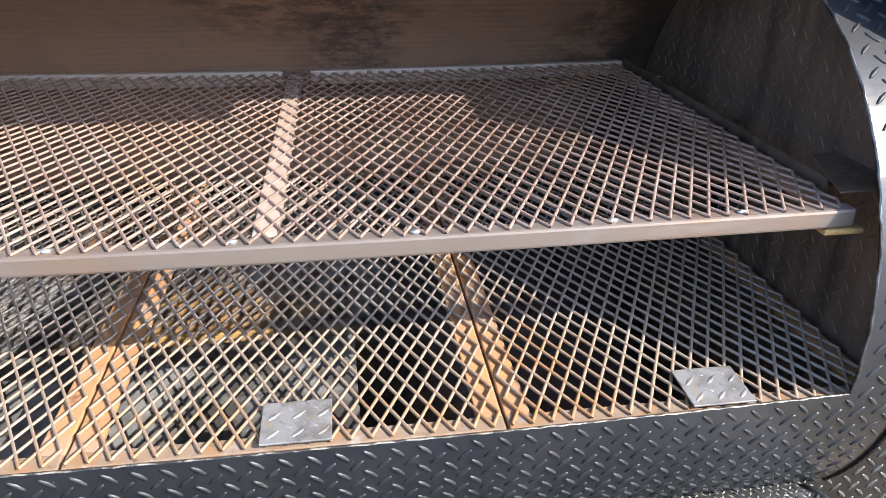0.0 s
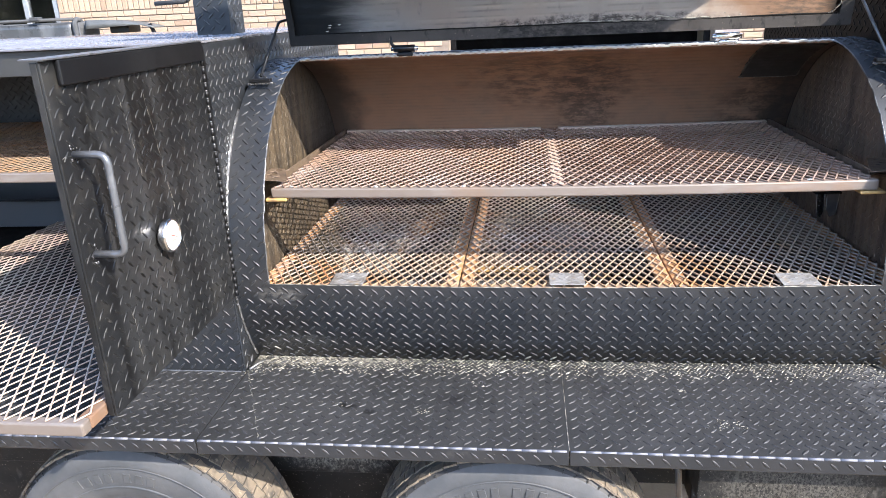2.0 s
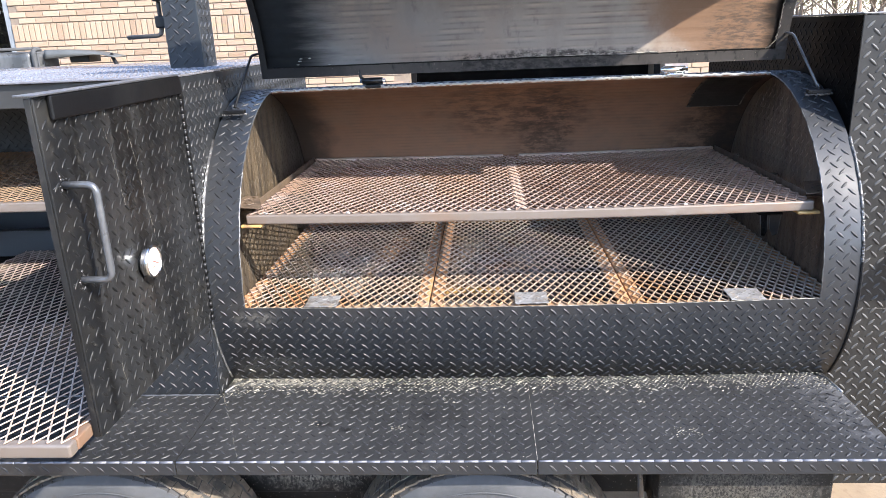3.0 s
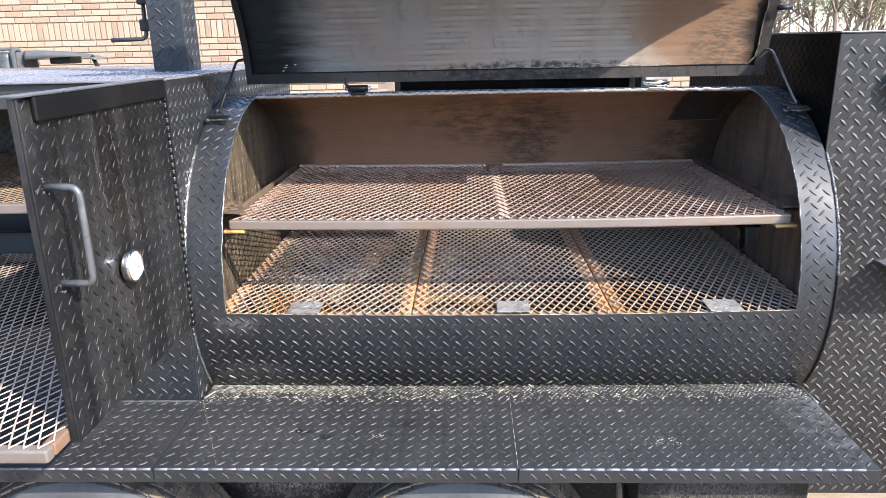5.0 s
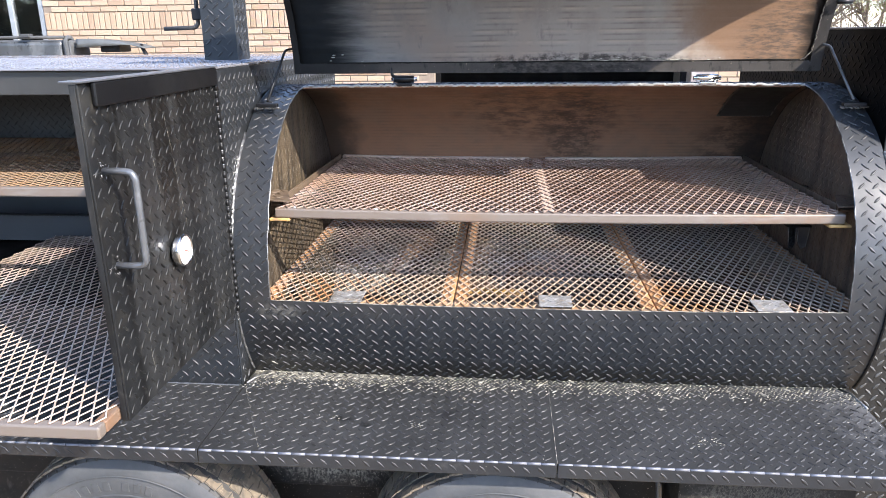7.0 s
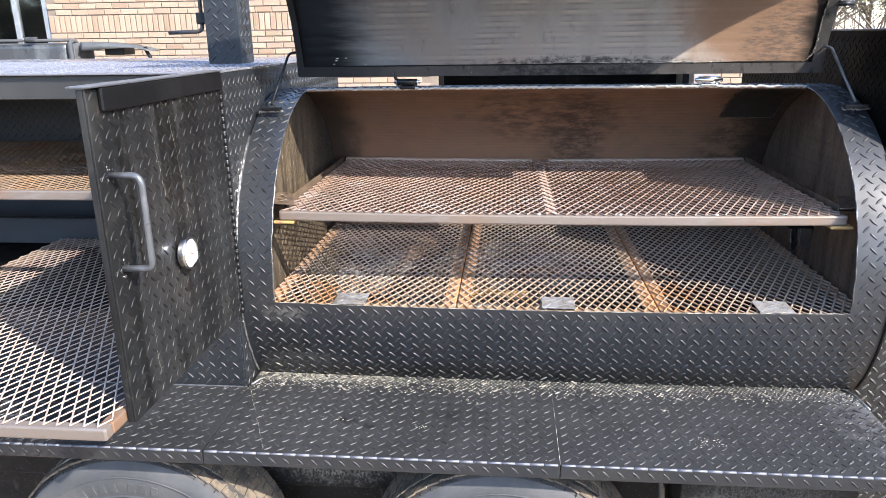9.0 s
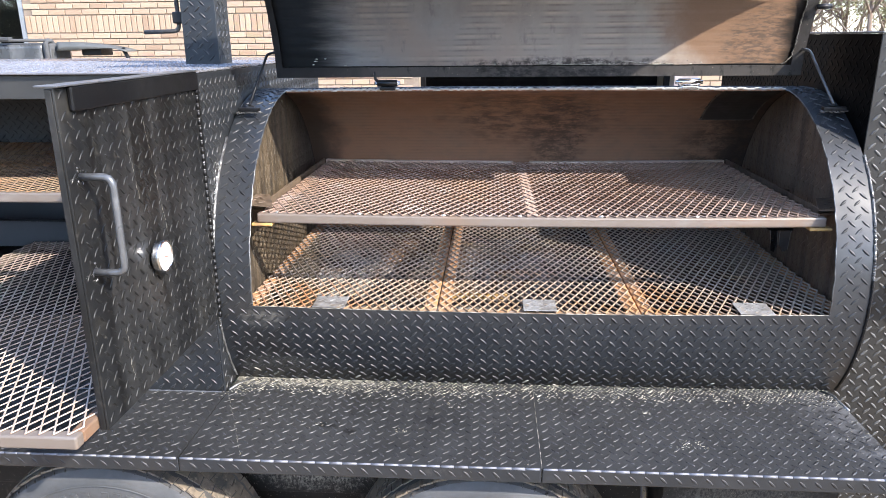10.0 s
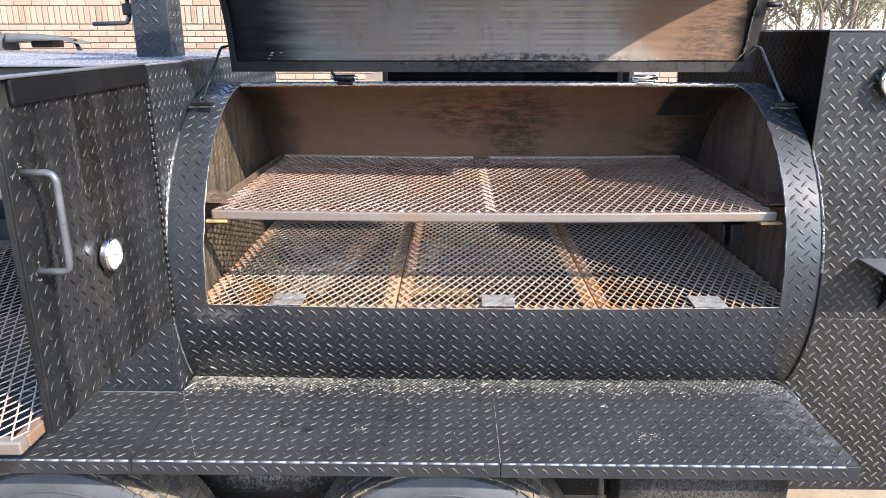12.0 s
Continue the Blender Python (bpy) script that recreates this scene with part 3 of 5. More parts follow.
def rod(name, pts, r, mat, parent, sides=10, label=""):
    bm = bmesh.new()
    tube(bm, pts, r, sides)
    return part(name, bm, mat, parent, label, smooth=True)


def rounded(pts, r, n=5):
    """A polyline with its inner corners rounded."""
    pts = [Vector(p) for p in pts]
    out = [pts[0]]
    for a, b, c in zip(pts, pts[1:], pts[2:]):
        p, q = b + (a - b).normalized() * r, b + (c - b).normalized() * r
        for i in range(n + 1):
            k = i / n
            out.append(p * (1 - k) ** 2 + b * 2 * k * (1 - k) + q * k ** 2)
    return out + [pts[-1]]


def lathe(bm, profile, origin, axis="y", n=48):
    """Turns (radius, along) pairs round an axis through origin."""
    o = Vector(origin)
    rings = []
    for r, h in profile:
        ring = []
        for k in range(n):
            c, s = r * math.cos(2 * math.pi * k / n), r * math.sin(2 * math.pi * k / n)
            ring.append(bm.verts.new(o + (Vector((c, h, s)) if axis == "y" else Vector((h, c, s)) if axis == "x" else Vector((c, s, h)))))
        rings.append(ring)
    for a, b in zip(rings, rings[1:]):
        for k in range(n):
            bm.faces.new((a[k], a[(k + 1) % n], b[(k + 1) % n], b[k]))
    return rings


def flat(o, u, v):
    """Places (u, v) of a flat sheet in the world, with its normal."""
    o, u, v = Vector(o), Vector(u).normalized(), Vector(v).normalized()
    nrm = u.cross(v)
    return lambda a, b: (o + u * a + v * b, u, v, nrm)


def tread(place, lu, lv, mat, parent, keep=None, du=0.0, dv=0.0, height=0.0024, pitch=0.034, step=0.018, slim=0.108):
    """Raised lugs of tread plate over a sheet of lu by lv, leaning left and right row by row."""
    verts, faces = [], []
    outline = [(math.cos(a), math.sin(a)) for a in (k * math.pi / 4 for k in range(8))]
    outline = [(x, y * (0.84 if k % 2 else 1.0)) for k, (x, y) in enumerate(outline)]
    rng = random.Random(int(lu * 1000) + int(lv * 977))
    for j in range(int(lv / step) + 2):
        for i in range(int(lu / pitch) + 2):
            a = du + (i + 0.5 * (j % 2)) * pitch
            b = dv + j * step
            if not (0.008 < a < lu - 0.008 and 0.008 < b < lv - 0.008) or (keep and not keep(a, b)):
                continue
            th = radians(43) * (1 if j % 2 else -1)
            c, s = math.cos(th), math.sin(th)
            base = len(verts)
            hh = height * rng.uniform(0.85, 1.1)
            for sx, sy, h in ((1.0, 1.0, -0.0003), (0.95, 0.80, hh * 0.5), (0.86, 0.48, hh * 0.87), (0.70, 0.16, hh)):
                for x, y in outline:
                    x, y = x * pitch * 0.375 * sx, y * pitch * slim * sy
                    p, u, v, nrm = place(a + x * c - y * s, b + x * s + y * c)
                    verts.append(p + nrm * h)
            for ring in (0, 8, 16):
                for k in range(8):
                    faces.append((base + ring + k, base + ring + (k + 1) % 8, base + ring + 8 + (k + 1) % 8, base + ring + 8 + k))
            faces.append(tuple(base + 24 + k for k in range(8)))
    return raw("raised_tread", [tuple(v) for v in verts], faces, mat, parent, "", "stuff", True)


def expanded(name, x0, x1, y0, y1, z, mat, parent, swd=0.0255, lwd=0.05, width=0.0051, thick=0.003, along_x=False):
    """Expanded metal: a lattice of slightly twisted strands with diamonds longest along y (or x)."""
    verts, faces = [], []
    la, lb = (y1 - y0, x1 - x0) if along_x else (x1 - x0, y1 - y0)
    bend = random.Random(int(x0 * 1000) + int(z * 977))
    ni, nj = int(la / (swd / 2)), int(lb / (lwd / 2))
    su, sv = la / ni, lb / nj
    for i in range(ni):
        for j in range(nj):
            a, b = ((i, j), (i + 1, j + 1)) if (i + j) % 2 == 0 else ((i, j + 1), (i + 1, j))
            p, q = Vector((a[0] * su, a[1] * sv, 0)), Vector((b[0] * su, b[1] * sv, 0))
            d = (q - p).normalized()
            side = Vector((d.y, -d.x, 0))
            if side.x < 0:
                side = -side
            w = (side * 0.93 + Vector((0, 0, 0.37))) * width / 2
            t = d.cross(w).normalized() * thick / 2
            base = len(verts)
            lift = bend.uniform(-0.0004, 0.0004)
            for e in (p - d * 0.0012, q + d * 0.0012):
                for k in (w + t * 0.35, w * 0.55 + t, -w * 0.55 + t, -w - t * 0.35, -w * 0.55 - t, w * 0.55 - t):
                    r = e + k
                    verts.append((x0 + r.y, y0 + r.x, z + r.z + lift) if along_x else (x0 + r.x, y0 + r.y, z + r.z + lift))
            faces += [(base + k, base + (k + 1) % 6, base + 6 + (k + 1) % 6, base + 6 + k) for k in range(6)]
    return raw(name, verts, faces, mat, parent, "", "stuff", True)


# ---- ground ----
bm = bmesh.new()
bmesh.ops.create_grid(bm, x_segments=60, y_segments=60, size=400)
for v in bm.verts:
    if abs(v.co.x) > 10 or abs(v.co.y) > 12:
        v.co.z = noise.noise(v.co * 0.02) * 0.5 - 0.15
tagged(part("ground", bm, GROUND), "dry tan grass and dirt ground", "ground", "", "structure")

# ---- barrel cooker ----
CY, CZ, R = 0.5, 1.10, 0.5
X0, X1, OX = -0.845, 0.84, 0.75
WX0, WX1 = -0.80, 0.825
PHI0, PHI1 = radians(-3.9), radians(85.5)


def on_barrel(phi, r=R):
    return CY - r * math.cos(phi), CZ + r * math.sin(phi)


def sheet_arc(bm, xa, xb, p0, p1, ro, ri, n):
    """A curved sheet with thickness, from angle p0 to p1."""
    cols = []
    for i in range(n + 1):
        ph = p0 + (p1 - p0) * i / n
        cols.append([bm.verts.new((x, *on_barrel(ph, r))) for x, r in ((xa, ro), (xb, ro), (xb, ri), (xa, ri))])
    for a, b in zip(cols, cols[1:]):
        for k in range(4):
            bm.faces.new((a[k], a[(k + 1) % 4], b[(k + 1) % 4], b[k]))
    bm.faces.new(cols[0])
    bm.faces.new(cols[-1][::-1])


barrel = thing("barrel_smoker", (0, 0.5, 0.6), "black tread plate barrel smoker with its curved lid raised open", "smoker")
FULL = 2 * math.pi
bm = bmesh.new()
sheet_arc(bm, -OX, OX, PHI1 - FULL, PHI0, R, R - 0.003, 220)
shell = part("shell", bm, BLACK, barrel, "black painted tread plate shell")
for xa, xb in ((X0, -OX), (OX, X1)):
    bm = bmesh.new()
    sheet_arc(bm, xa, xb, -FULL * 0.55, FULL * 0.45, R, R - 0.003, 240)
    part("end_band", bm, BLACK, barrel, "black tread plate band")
BACK = radians(-172)
for name, p0, p1, mat, text in (("inner_lining", PHI1 - FULL + 0.004, BACK, SOOT, "brown heat-stained steel lining"), ("floor_lining", BACK + 0.002, PHI0 - 0.004, FLOOR_SOOT, "greasy black floor lining with grey ash")):
    bm = bmesh.new()
    sheet_arc(bm, WX0 + 0.001, WX1 - 0.001, p0, p1, R - 0.0034, R - 0.007, 120)
    part(name, bm, mat, barrel, text)
for xa, xb in ((WX0 + 0.001, -OX - 0.001), (OX + 0.001, WX1 - 0.001)):
    bm = bmesh.new()
    sheet_arc(bm, xa, xb, PHI0, PHI1, R - 0.0034, R - 0.007, 40)
    part("inner_band", bm, SOOT_BLACK, barrel, "sooty inner band")
for x, d, mat in ((WX0 - 0.002, 1, SOOT_END), (WX1 + 0.002, -1, SIDE_BROWN)):
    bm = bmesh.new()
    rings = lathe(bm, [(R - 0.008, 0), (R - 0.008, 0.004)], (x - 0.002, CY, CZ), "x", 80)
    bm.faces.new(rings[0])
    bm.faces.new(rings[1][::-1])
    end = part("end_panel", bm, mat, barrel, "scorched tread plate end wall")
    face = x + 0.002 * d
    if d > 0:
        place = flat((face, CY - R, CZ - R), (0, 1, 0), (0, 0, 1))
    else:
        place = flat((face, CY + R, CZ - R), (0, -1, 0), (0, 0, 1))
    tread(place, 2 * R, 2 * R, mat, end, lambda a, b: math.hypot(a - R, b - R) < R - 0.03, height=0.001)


def barrel_place(a, b):
    ph = b / R - radians(80)
    y, z = on_barrel(ph)
    nrm = Vector((0, -math.cos(ph), math.sin(ph)))
    return Vector((X0 + a, y, z)), Vector((1, 0, 0)), Vector((0, math.sin(ph), math.cos(ph))), nrm


def barrel_keep(a, b):
    ph, x = b / R - radians(80), X0 + a
    return not (-OX - 0.009 < x < OX + 0.009 and PHI0 - 0.016 < ph < PHI1 + 0.014)


def scuffed(a, b):
    """Lugs rubbed pale just over the shelf."""
    low = b / R - radians(80) + radians(36.9)
    return -0.02 < low < 0.12 and noise.noise(Vector((a * 31, b * 47, 5))) > 0.15 + low * 2.5


tread(barrel_place, X1 - X0, R * radians(185), BLACK_LUG, shell, lambda a, b: barrel_keep(a, b) and not scuffed(a, b))
tread(barrel_place, X1 - X0, R * radians(185), WORN, shell, lambda a, b: barrel_keep(a, b) and scuffed(a, b))

# rims of the opening: ragged torch-cut edge
rng = random.Random(4)
for xs in (-OX, OX):
    bm = bmesh.new()
    tube(bm, [(xs + rng.uniform(-0.0012, 0.0012), *on_barrel(PHI0 + (PHI1 - PHI0) * i / 60, R - 0.002)) for i in range(61)], 0.0022, 6)
    part("side_rim", bm, WELD, barrel, "rough cut bright steel edge")
# top edge drawn bright to include the glare on the barrel's crown
bm = bmesh.new()
tube(bm, [(-OX + 2 * OX * i / 230, *on_barrel(PHI1, R - 0.001 + rng.uniform(-0.0018, 0.0018))) for i in range(231)], 0.0038, 6)
part("top_rim", bm, BRIGHT, barrel, "rough cut bright steel edge")
bm = bmesh.new()
tube(bm, [(-OX + 2 * OX * i / 150, on_barrel(PHI0)[0] + 0.002 + rng.uniform(-0.0008, 0.0008), on_barrel(PHI0)[1] + rng.uniform(-0.0006, 0.0006)) for i in range(151)], 0.0014, 6)
part("bottom_rim", bm, WORN, barrel, "rough cut bright steel edge")
for xs, p0, p1 in ((X0 - 0.002, -0.6, 0.9), (X1 + 0.002, 0.12, 0.78)):
    bm = bmesh.new()
    tube(bm, [(xs + rng.uniform(-0.0008, 0.0008), *on_barrel(p0 + (p1 - p0) * i / 140, R + rng.uniform(-0.0006, 0.0016))) for i in range(141)], 0.004, 6)
    part("weld_bead", bm, WELD, barrel, "silvery weld bead")
bm = bmesh.new()
tube(bm, [(X1 + 0.0025 + rng.uniform(-0.0008, 0.0008), *on_barrel(-0.62 + 0.74 * i / 90, R + 0.001)) for i in range(91)], 0.004, 6)
part("weld_bead", bm, SMOOTH_BLACK, barrel, "black painted weld bead")

SHINE = material("shiny_weld_spatter", (0.55, 0.55, 0.54), 0.28, 0.9, [((0.3, 0.3, 0.29), 60, 0.5, 0.7, ONE, 3)], [(150, 0.5, ONE)], 0.1)
bm = bmesh.new()
for i in range(170):
    ph = rng.uniform(0.05, 0.72)
    y, z = on_barrel(ph, R + 0.004 + abs(rng.gauss(0, 0.012)))
    bmesh.ops.create_icosphere(bm, subdivisions=1, radius=rng.uniform(0.0004, 0.0012), matrix=Matrix.Translation((X0 - 0.003, y, z)) @ Matrix.Rotation(0.35 - ph, 4, "X") @ Matrix.Diagonal((0.4, rng.uniform(0.6, 1.4), rng.uniform(1.0, 5.0), 1)))
part("weld_spatter", bm, SHINE, barrel, "shiny weld spatter", "stuff", True)
for xs in (-0.86, 0.83):
    bm = bmesh.new()
    for i in range(26):
        ph = radians(65) + rng.gauss(0, 0.012)
        y, z = on_barrel(ph, R + 0.001)
        bmesh.ops.create_icosphere(bm, subdivisions=1, radius=rng.uniform(0.0012, 0.003), matrix=Matrix.Translation((min(max(xs + rng.gauss(0, 0.02), X0 + 0.003), X1 - 0.003), y, z)))
    part("weld_spatter", bm, SHINE, barrel, "shiny weld spatter", "stuff", True)

# dark patch plate welded into the back of the roof
bm = bmesh.new()
sheet_arc(bm, 0.62, 0.79, radians(101), radians(131), R - 0.0075, R - 0.0125, 12)
PATCH = material("soot_coated_plate", (0.03, 0.025, 0.022), 0.55, 0.1, [((0.042, 0.034, 0.028), 12, 0.45, 0.7, ONE, 7)], [(80, 0.3, ONE)], 0.1)
patch = part("patch_plate", bm, PATCH, barrel, "black soot-coated patch plate")
bm = bmesh.new()
tube(bm, [(0.612 + 0.178 * i / 60, *on_barrel(radians(131.3), R - 0.009 + rng.uniform(-0.0015, 0.0015))) for i in range(61)], 0.0028, 6)
part("weld_bead", bm, TAB, patch, "broken pale weld bead")
for xs in (0.617, 0.793):
    bm = bmesh.new()
    tube(bm, [(xs + rng.gauss(0, 0.0015), *on_barrel(radians(104 + 27.5 * i / 50), R - 0.010)) for i in range(51)], 0.0024, 6)
    part("weld_bead", bm, SCAR, patch, "broken pale weld bead")

# lid, swung up on its hinges
LY, LZ, LR = -0.035, 1.60, 0.502
LX0, LX1 = -0.775, 0.788
A0, A1 = radians(5.3), radians(95)


def on_lid(a, r=LR):
    return LY + r * math.cos(a), LZ + r * math.sin(a)


def lid_arc(bm, xa, xb, a0, a1, ro, ri, n=40, rib=0.0):
    cols = []
    for i in range(n + 1):
        a = a0 + (a1 - a0) * i / n
        w = rib * math.sin(a * LR / 0.030 * 2 * math.pi)
        cols.append([bm.verts.new((x, *on_lid(a, r))) for x, r in ((xa, ro), (xb, ro), (xb, ri + w), (xa, ri + w))])
    for p, q in zip(cols, cols[1:]):
        for k in range(4):
            bm.faces.new((p[k], p[(k + 1) % 4], q[(k + 1) % 4], q[k]))
    bm.faces.new(cols[0])
    bm.faces.new(cols[-1][::-1])


bm = bmesh.new()
lid_arc(bm, LX0, LX1, A0 - 0.02, A1, LR + 0.004, LR)
lid = part("lid", bm, BLACK, barrel, "raised curved lid of black tread plate")
bm = bmesh.new()
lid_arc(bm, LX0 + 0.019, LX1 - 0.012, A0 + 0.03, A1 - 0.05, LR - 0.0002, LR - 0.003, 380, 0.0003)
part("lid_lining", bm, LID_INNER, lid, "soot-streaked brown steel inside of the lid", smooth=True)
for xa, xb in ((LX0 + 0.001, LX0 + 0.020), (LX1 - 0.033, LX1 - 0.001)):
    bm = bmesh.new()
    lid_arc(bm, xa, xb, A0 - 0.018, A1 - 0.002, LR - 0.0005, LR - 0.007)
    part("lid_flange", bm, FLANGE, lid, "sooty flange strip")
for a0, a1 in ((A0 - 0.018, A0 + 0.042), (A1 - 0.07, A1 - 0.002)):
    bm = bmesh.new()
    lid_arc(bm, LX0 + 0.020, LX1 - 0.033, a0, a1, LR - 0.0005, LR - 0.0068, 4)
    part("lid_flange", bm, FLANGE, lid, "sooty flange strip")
bm = bmesh.new()
tube(bm, [(LX0 + 0.04 + (LX1 - LX0 - 0.08) * i / 120, *on_lid(A0 + 0.044 + 0.004 * math.sin(i * 0.13) * (i > 60), LR - 0.004 + rng.uniform(-0.001, 0.001))) for i in range(121)], 0.0025, 6)
seam_bm = bmesh.new()
tube(seam_bm, [(0.06 + 0.36 * i / 70, *on_lid(A0 + 0.052 + 0.016 * math.exp(-((i - 44) / 7) ** 2) + 0.002 * math.sin(i * 0.5), LR - 0.0035)) for i in range(71)], 0.0014, 5)
part("weld_scar", seam_bm, WORN, lid, "pale wandering weld scar")
part("lid_seam", bm, SOOT_BLACK, lid, "ragged black weld seam")
bm = bmesh.new()
tube(bm, [(LX1 - 0.033 - 0.03 * math.exp(-i / 3) + rng.gauss(0, 0.0012), *on_lid(A0 + 0.048 + 0.9 * i / 110, LR - 0.0065)) for i in range(111)], 0.0019, 5)
part("weld_scar", bm, SCAR, lid, "ragged pale weld along the side")
bm = bmesh.new()
for i in range(26):
    x, a = rng.uniform(LX0 + 0.05, LX1 - 0.05), A0 + 0.05 + abs(rng.gauss(0, 0.02))
    y, z = on_lid(a, LR - 0.0035)
    bmesh.ops.create_icosphere(bm, subdivisions=1, radius=rng.uniform(0.001, 0.0028), matrix=Matrix.Translation((x, y, z)) @ Matrix.Diagonal((rng.uniform(1, 3), 0.5, 0.8, 1)))
part("weld_spatter", bm, WORN, lid, "pale spatter along the seam", "stuff", True)
rod("lid_pin", [(LX1 - 0.005, *on_lid(radians(27.3), LR - 0.010)), (LX1 + 0.034, *on_lid(radians(27.3), LR - 0.010))], 0.007, SMOOTH_BLACK, lid)

for xs, mat in ((-0.459, SMOOTH_BLACK), (0.445, CHROME)):
    bm = bmesh.new()
    tube(bm, [(xs - 0.006, 0.462, 1.619), (xs + 0.056, 0.462, 1.619)], 0.0105, 14)
    hinge = part("hinge", bm, mat, barrel, "weld-on barrel hinge", smooth=True)
    rod("hinge_pin", [(xs - 0.014, 0.462, 1.619), (xs + 0.064, 0.462, 1.619)], 0.006, CHROME, hinge)
    if xs < 0:
        rod("hinge_strap", rounded([(xs - 0.012, 0.462, 1.655), (xs - 0.012, 0.462, 1.630), (xs + 0.006, 0.462, 1.620)], 0.008), 0.005, SMOOTH_BLACK, hinge)
    boxed("hinge_strap", xs + 0.002, xs + 0.05, 0.452, 0.472, 1.598, 1.6085, mat, hinge, 0.003)

for s, mat in ((-1, SMOOTH_BLACK), (1, BAR_GREY)):
    xb, xt = s * 0.80, s * 0.788
    strut = rod("lid_stay", rounded([(xb, 0.258, 1.572), (xt, 0.42, 1.708), (xt - s * 0.012, 0.455, 1.712)], 0.012), 0.0038, mat, barrel, 8, "thin straight steel stay rod")
    boxed("stay_mount", min(xb - 0.03, xb + 0.03), max(xb - 0.03, xb + 0.03), 0.243, 0.262, 1.556, 1.566, SMOOTH_BLACK, strut, 0.002)
    bm = bmesh.new()
    tube(bm, [(xb - 0.035 + 0.0035 * i, 0.248 + rng.uniform(-0.002, 0.002), 1.553 + rng.uniform(-0.002, 0.002)) for i in range(21)], 0.003, 6)
    part("weld_bead", bm, WELD, strut)

# black folded duct flap on the end wall
duct = boxed("duct_collar", 0.752, WX1 - 0.001, 0.448, 0.482, 1.168, 1.174, SOOT_BLACK, barrel, 0.001, "black duct bracket on the end wall")
for corners in (((0.757, 0.452, 1.1675), (0.786, 0.470, 1.1675), (0.791, 0.474, 1.112), (0.779, 0.462, 1.094), (0.764, 0.455, 1.100)),
                ((0.794, 0.474, 1.1675), (0.8225, 0.458, 1.1675), (0.818, 0.460, 1.102), (0.806, 0.466, 1.094), (0.796, 0.473, 1.114))):
    bm = bmesh.new()
    f = bm.faces.new([bm.verts.new(p) for p in corners])
    r = bmesh.ops.extrude_face_region(bm, geom=[f])
    bmesh.ops.translate(bm, verts=[v for v in r["geom"] if isinstance(v, bmesh.types.BMVert)], vec=(0, 0.003, 0))
    flap = part("duct_flap", bm, GLOSS_BLACK, duct, "glossy black folded flap")
    # pale rods stand in for the light along the blade edges
    for p, q in ((corners[0], corners[4]), (corners[1], corners[2])):
        rod("flap_edge", [Vector(p) - Vector((0, 0.0015, 0)), Vector(q) - Vector((0, 0.0015, 0))], 0.0012, TAB, flap, 5, "pale rod for the lit edge")

# rack rails on the end walls
for s in (-1, 1):
    xw = WX1 - 0.004 if s > 0 else WX0 + 0.004
    xi = s * 0.7525
    dark = RAIL if s < 0 else SIDE_BROWN
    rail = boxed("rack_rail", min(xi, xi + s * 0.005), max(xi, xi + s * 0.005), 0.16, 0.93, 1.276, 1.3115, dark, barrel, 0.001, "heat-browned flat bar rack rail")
    for yy in (0.2, 0.5, 0.86):
        boxed("rail_lug", min(xi + s * 0.0055, xw), max(xi + s * 0.0055, xw), yy, yy + 0.03, 1.28, 1.286, dark, rail, 0.001)
    bm = bmesh.new()
    vs = [bm.verts.new(p) for p in ((xw, 0.10, 1.3185), (xw - s * 0.088, 0.105, 1.3135), (xw - s * 0.070, 0.16, 1.3145), (xw - s * 0.04, 0.24, 1.3155), (xw, 0.24, 1.3165))]
    f = bm.faces.new(vs)
    r = bmesh.ops.extrude_face_region(bm, geom=[f])
    bmesh.ops.translate(bm, verts=[v for v in r["geom"] if isinstance(v, bmesh.types.BMVert)], vec=(0, 0, 0.003))
    guard = part("guard_plate", bm, SIDE_BROWN if s > 0 else RAIL, rail, "flat guard plate")
    tread(flat((min(xw, xw - s * 0.062), 0.112, 1.3192 if s > 0 else 1.3189), (1, 0, -0.04 * s), (0, 1, 0)), 0.062, 0.13, GUARD_LUG if s > 0 else RAIL, guard, lambda a, b: abs(a - (0.062 if s > 0 else 0)) < 0.058 - b * 0.22, height=0.0016)
    boxed("rack_stop", min(s * 0.705, s * 0.762), max(s * 0.705, s * 0.762), 0.078, 0.115, 1.266, 1.2745, YELLOW, barrel, 0.003, "yellow burnt steel stop")

# ledge that the low grates rest on, and the heat baffle under them
for y0, y1 in ((0.012, 0.04), (0.94, 0.97)):
    boxed("grate_ledge", WX0 + 0.004, WX1 - 0.004, y0, y1, 1.034, 1.040, RUST, barrel, 0.001, "rusty grate ledge")
bm = bmesh.new()
box(bm, -0.66, 0.10, 0.07, 0.425, 0.93, 0.936, 0.001, Matrix.Rotation(radians(0.8), 4, "Z"))
baffle = part("heat_baffle", bm, ASH, barrel, "ash-covered steel heat baffle")
boxed("baffle_lip", -0.26, -0.05, 0.427, 0.436, 0.925, 0.952, YELLOW, baffle, 0.002)
boxed("baffle_foot", -0.5, -0.49, 0.2, 0.3, 0.66, 0.929, SOOT_BLACK, baffle, 0.001)
boxed("baffle_foot", 0.07, 0.08, 0.2, 0.3, 0.66, 0.929, SOOT_BLACK, baffle, 0.001)



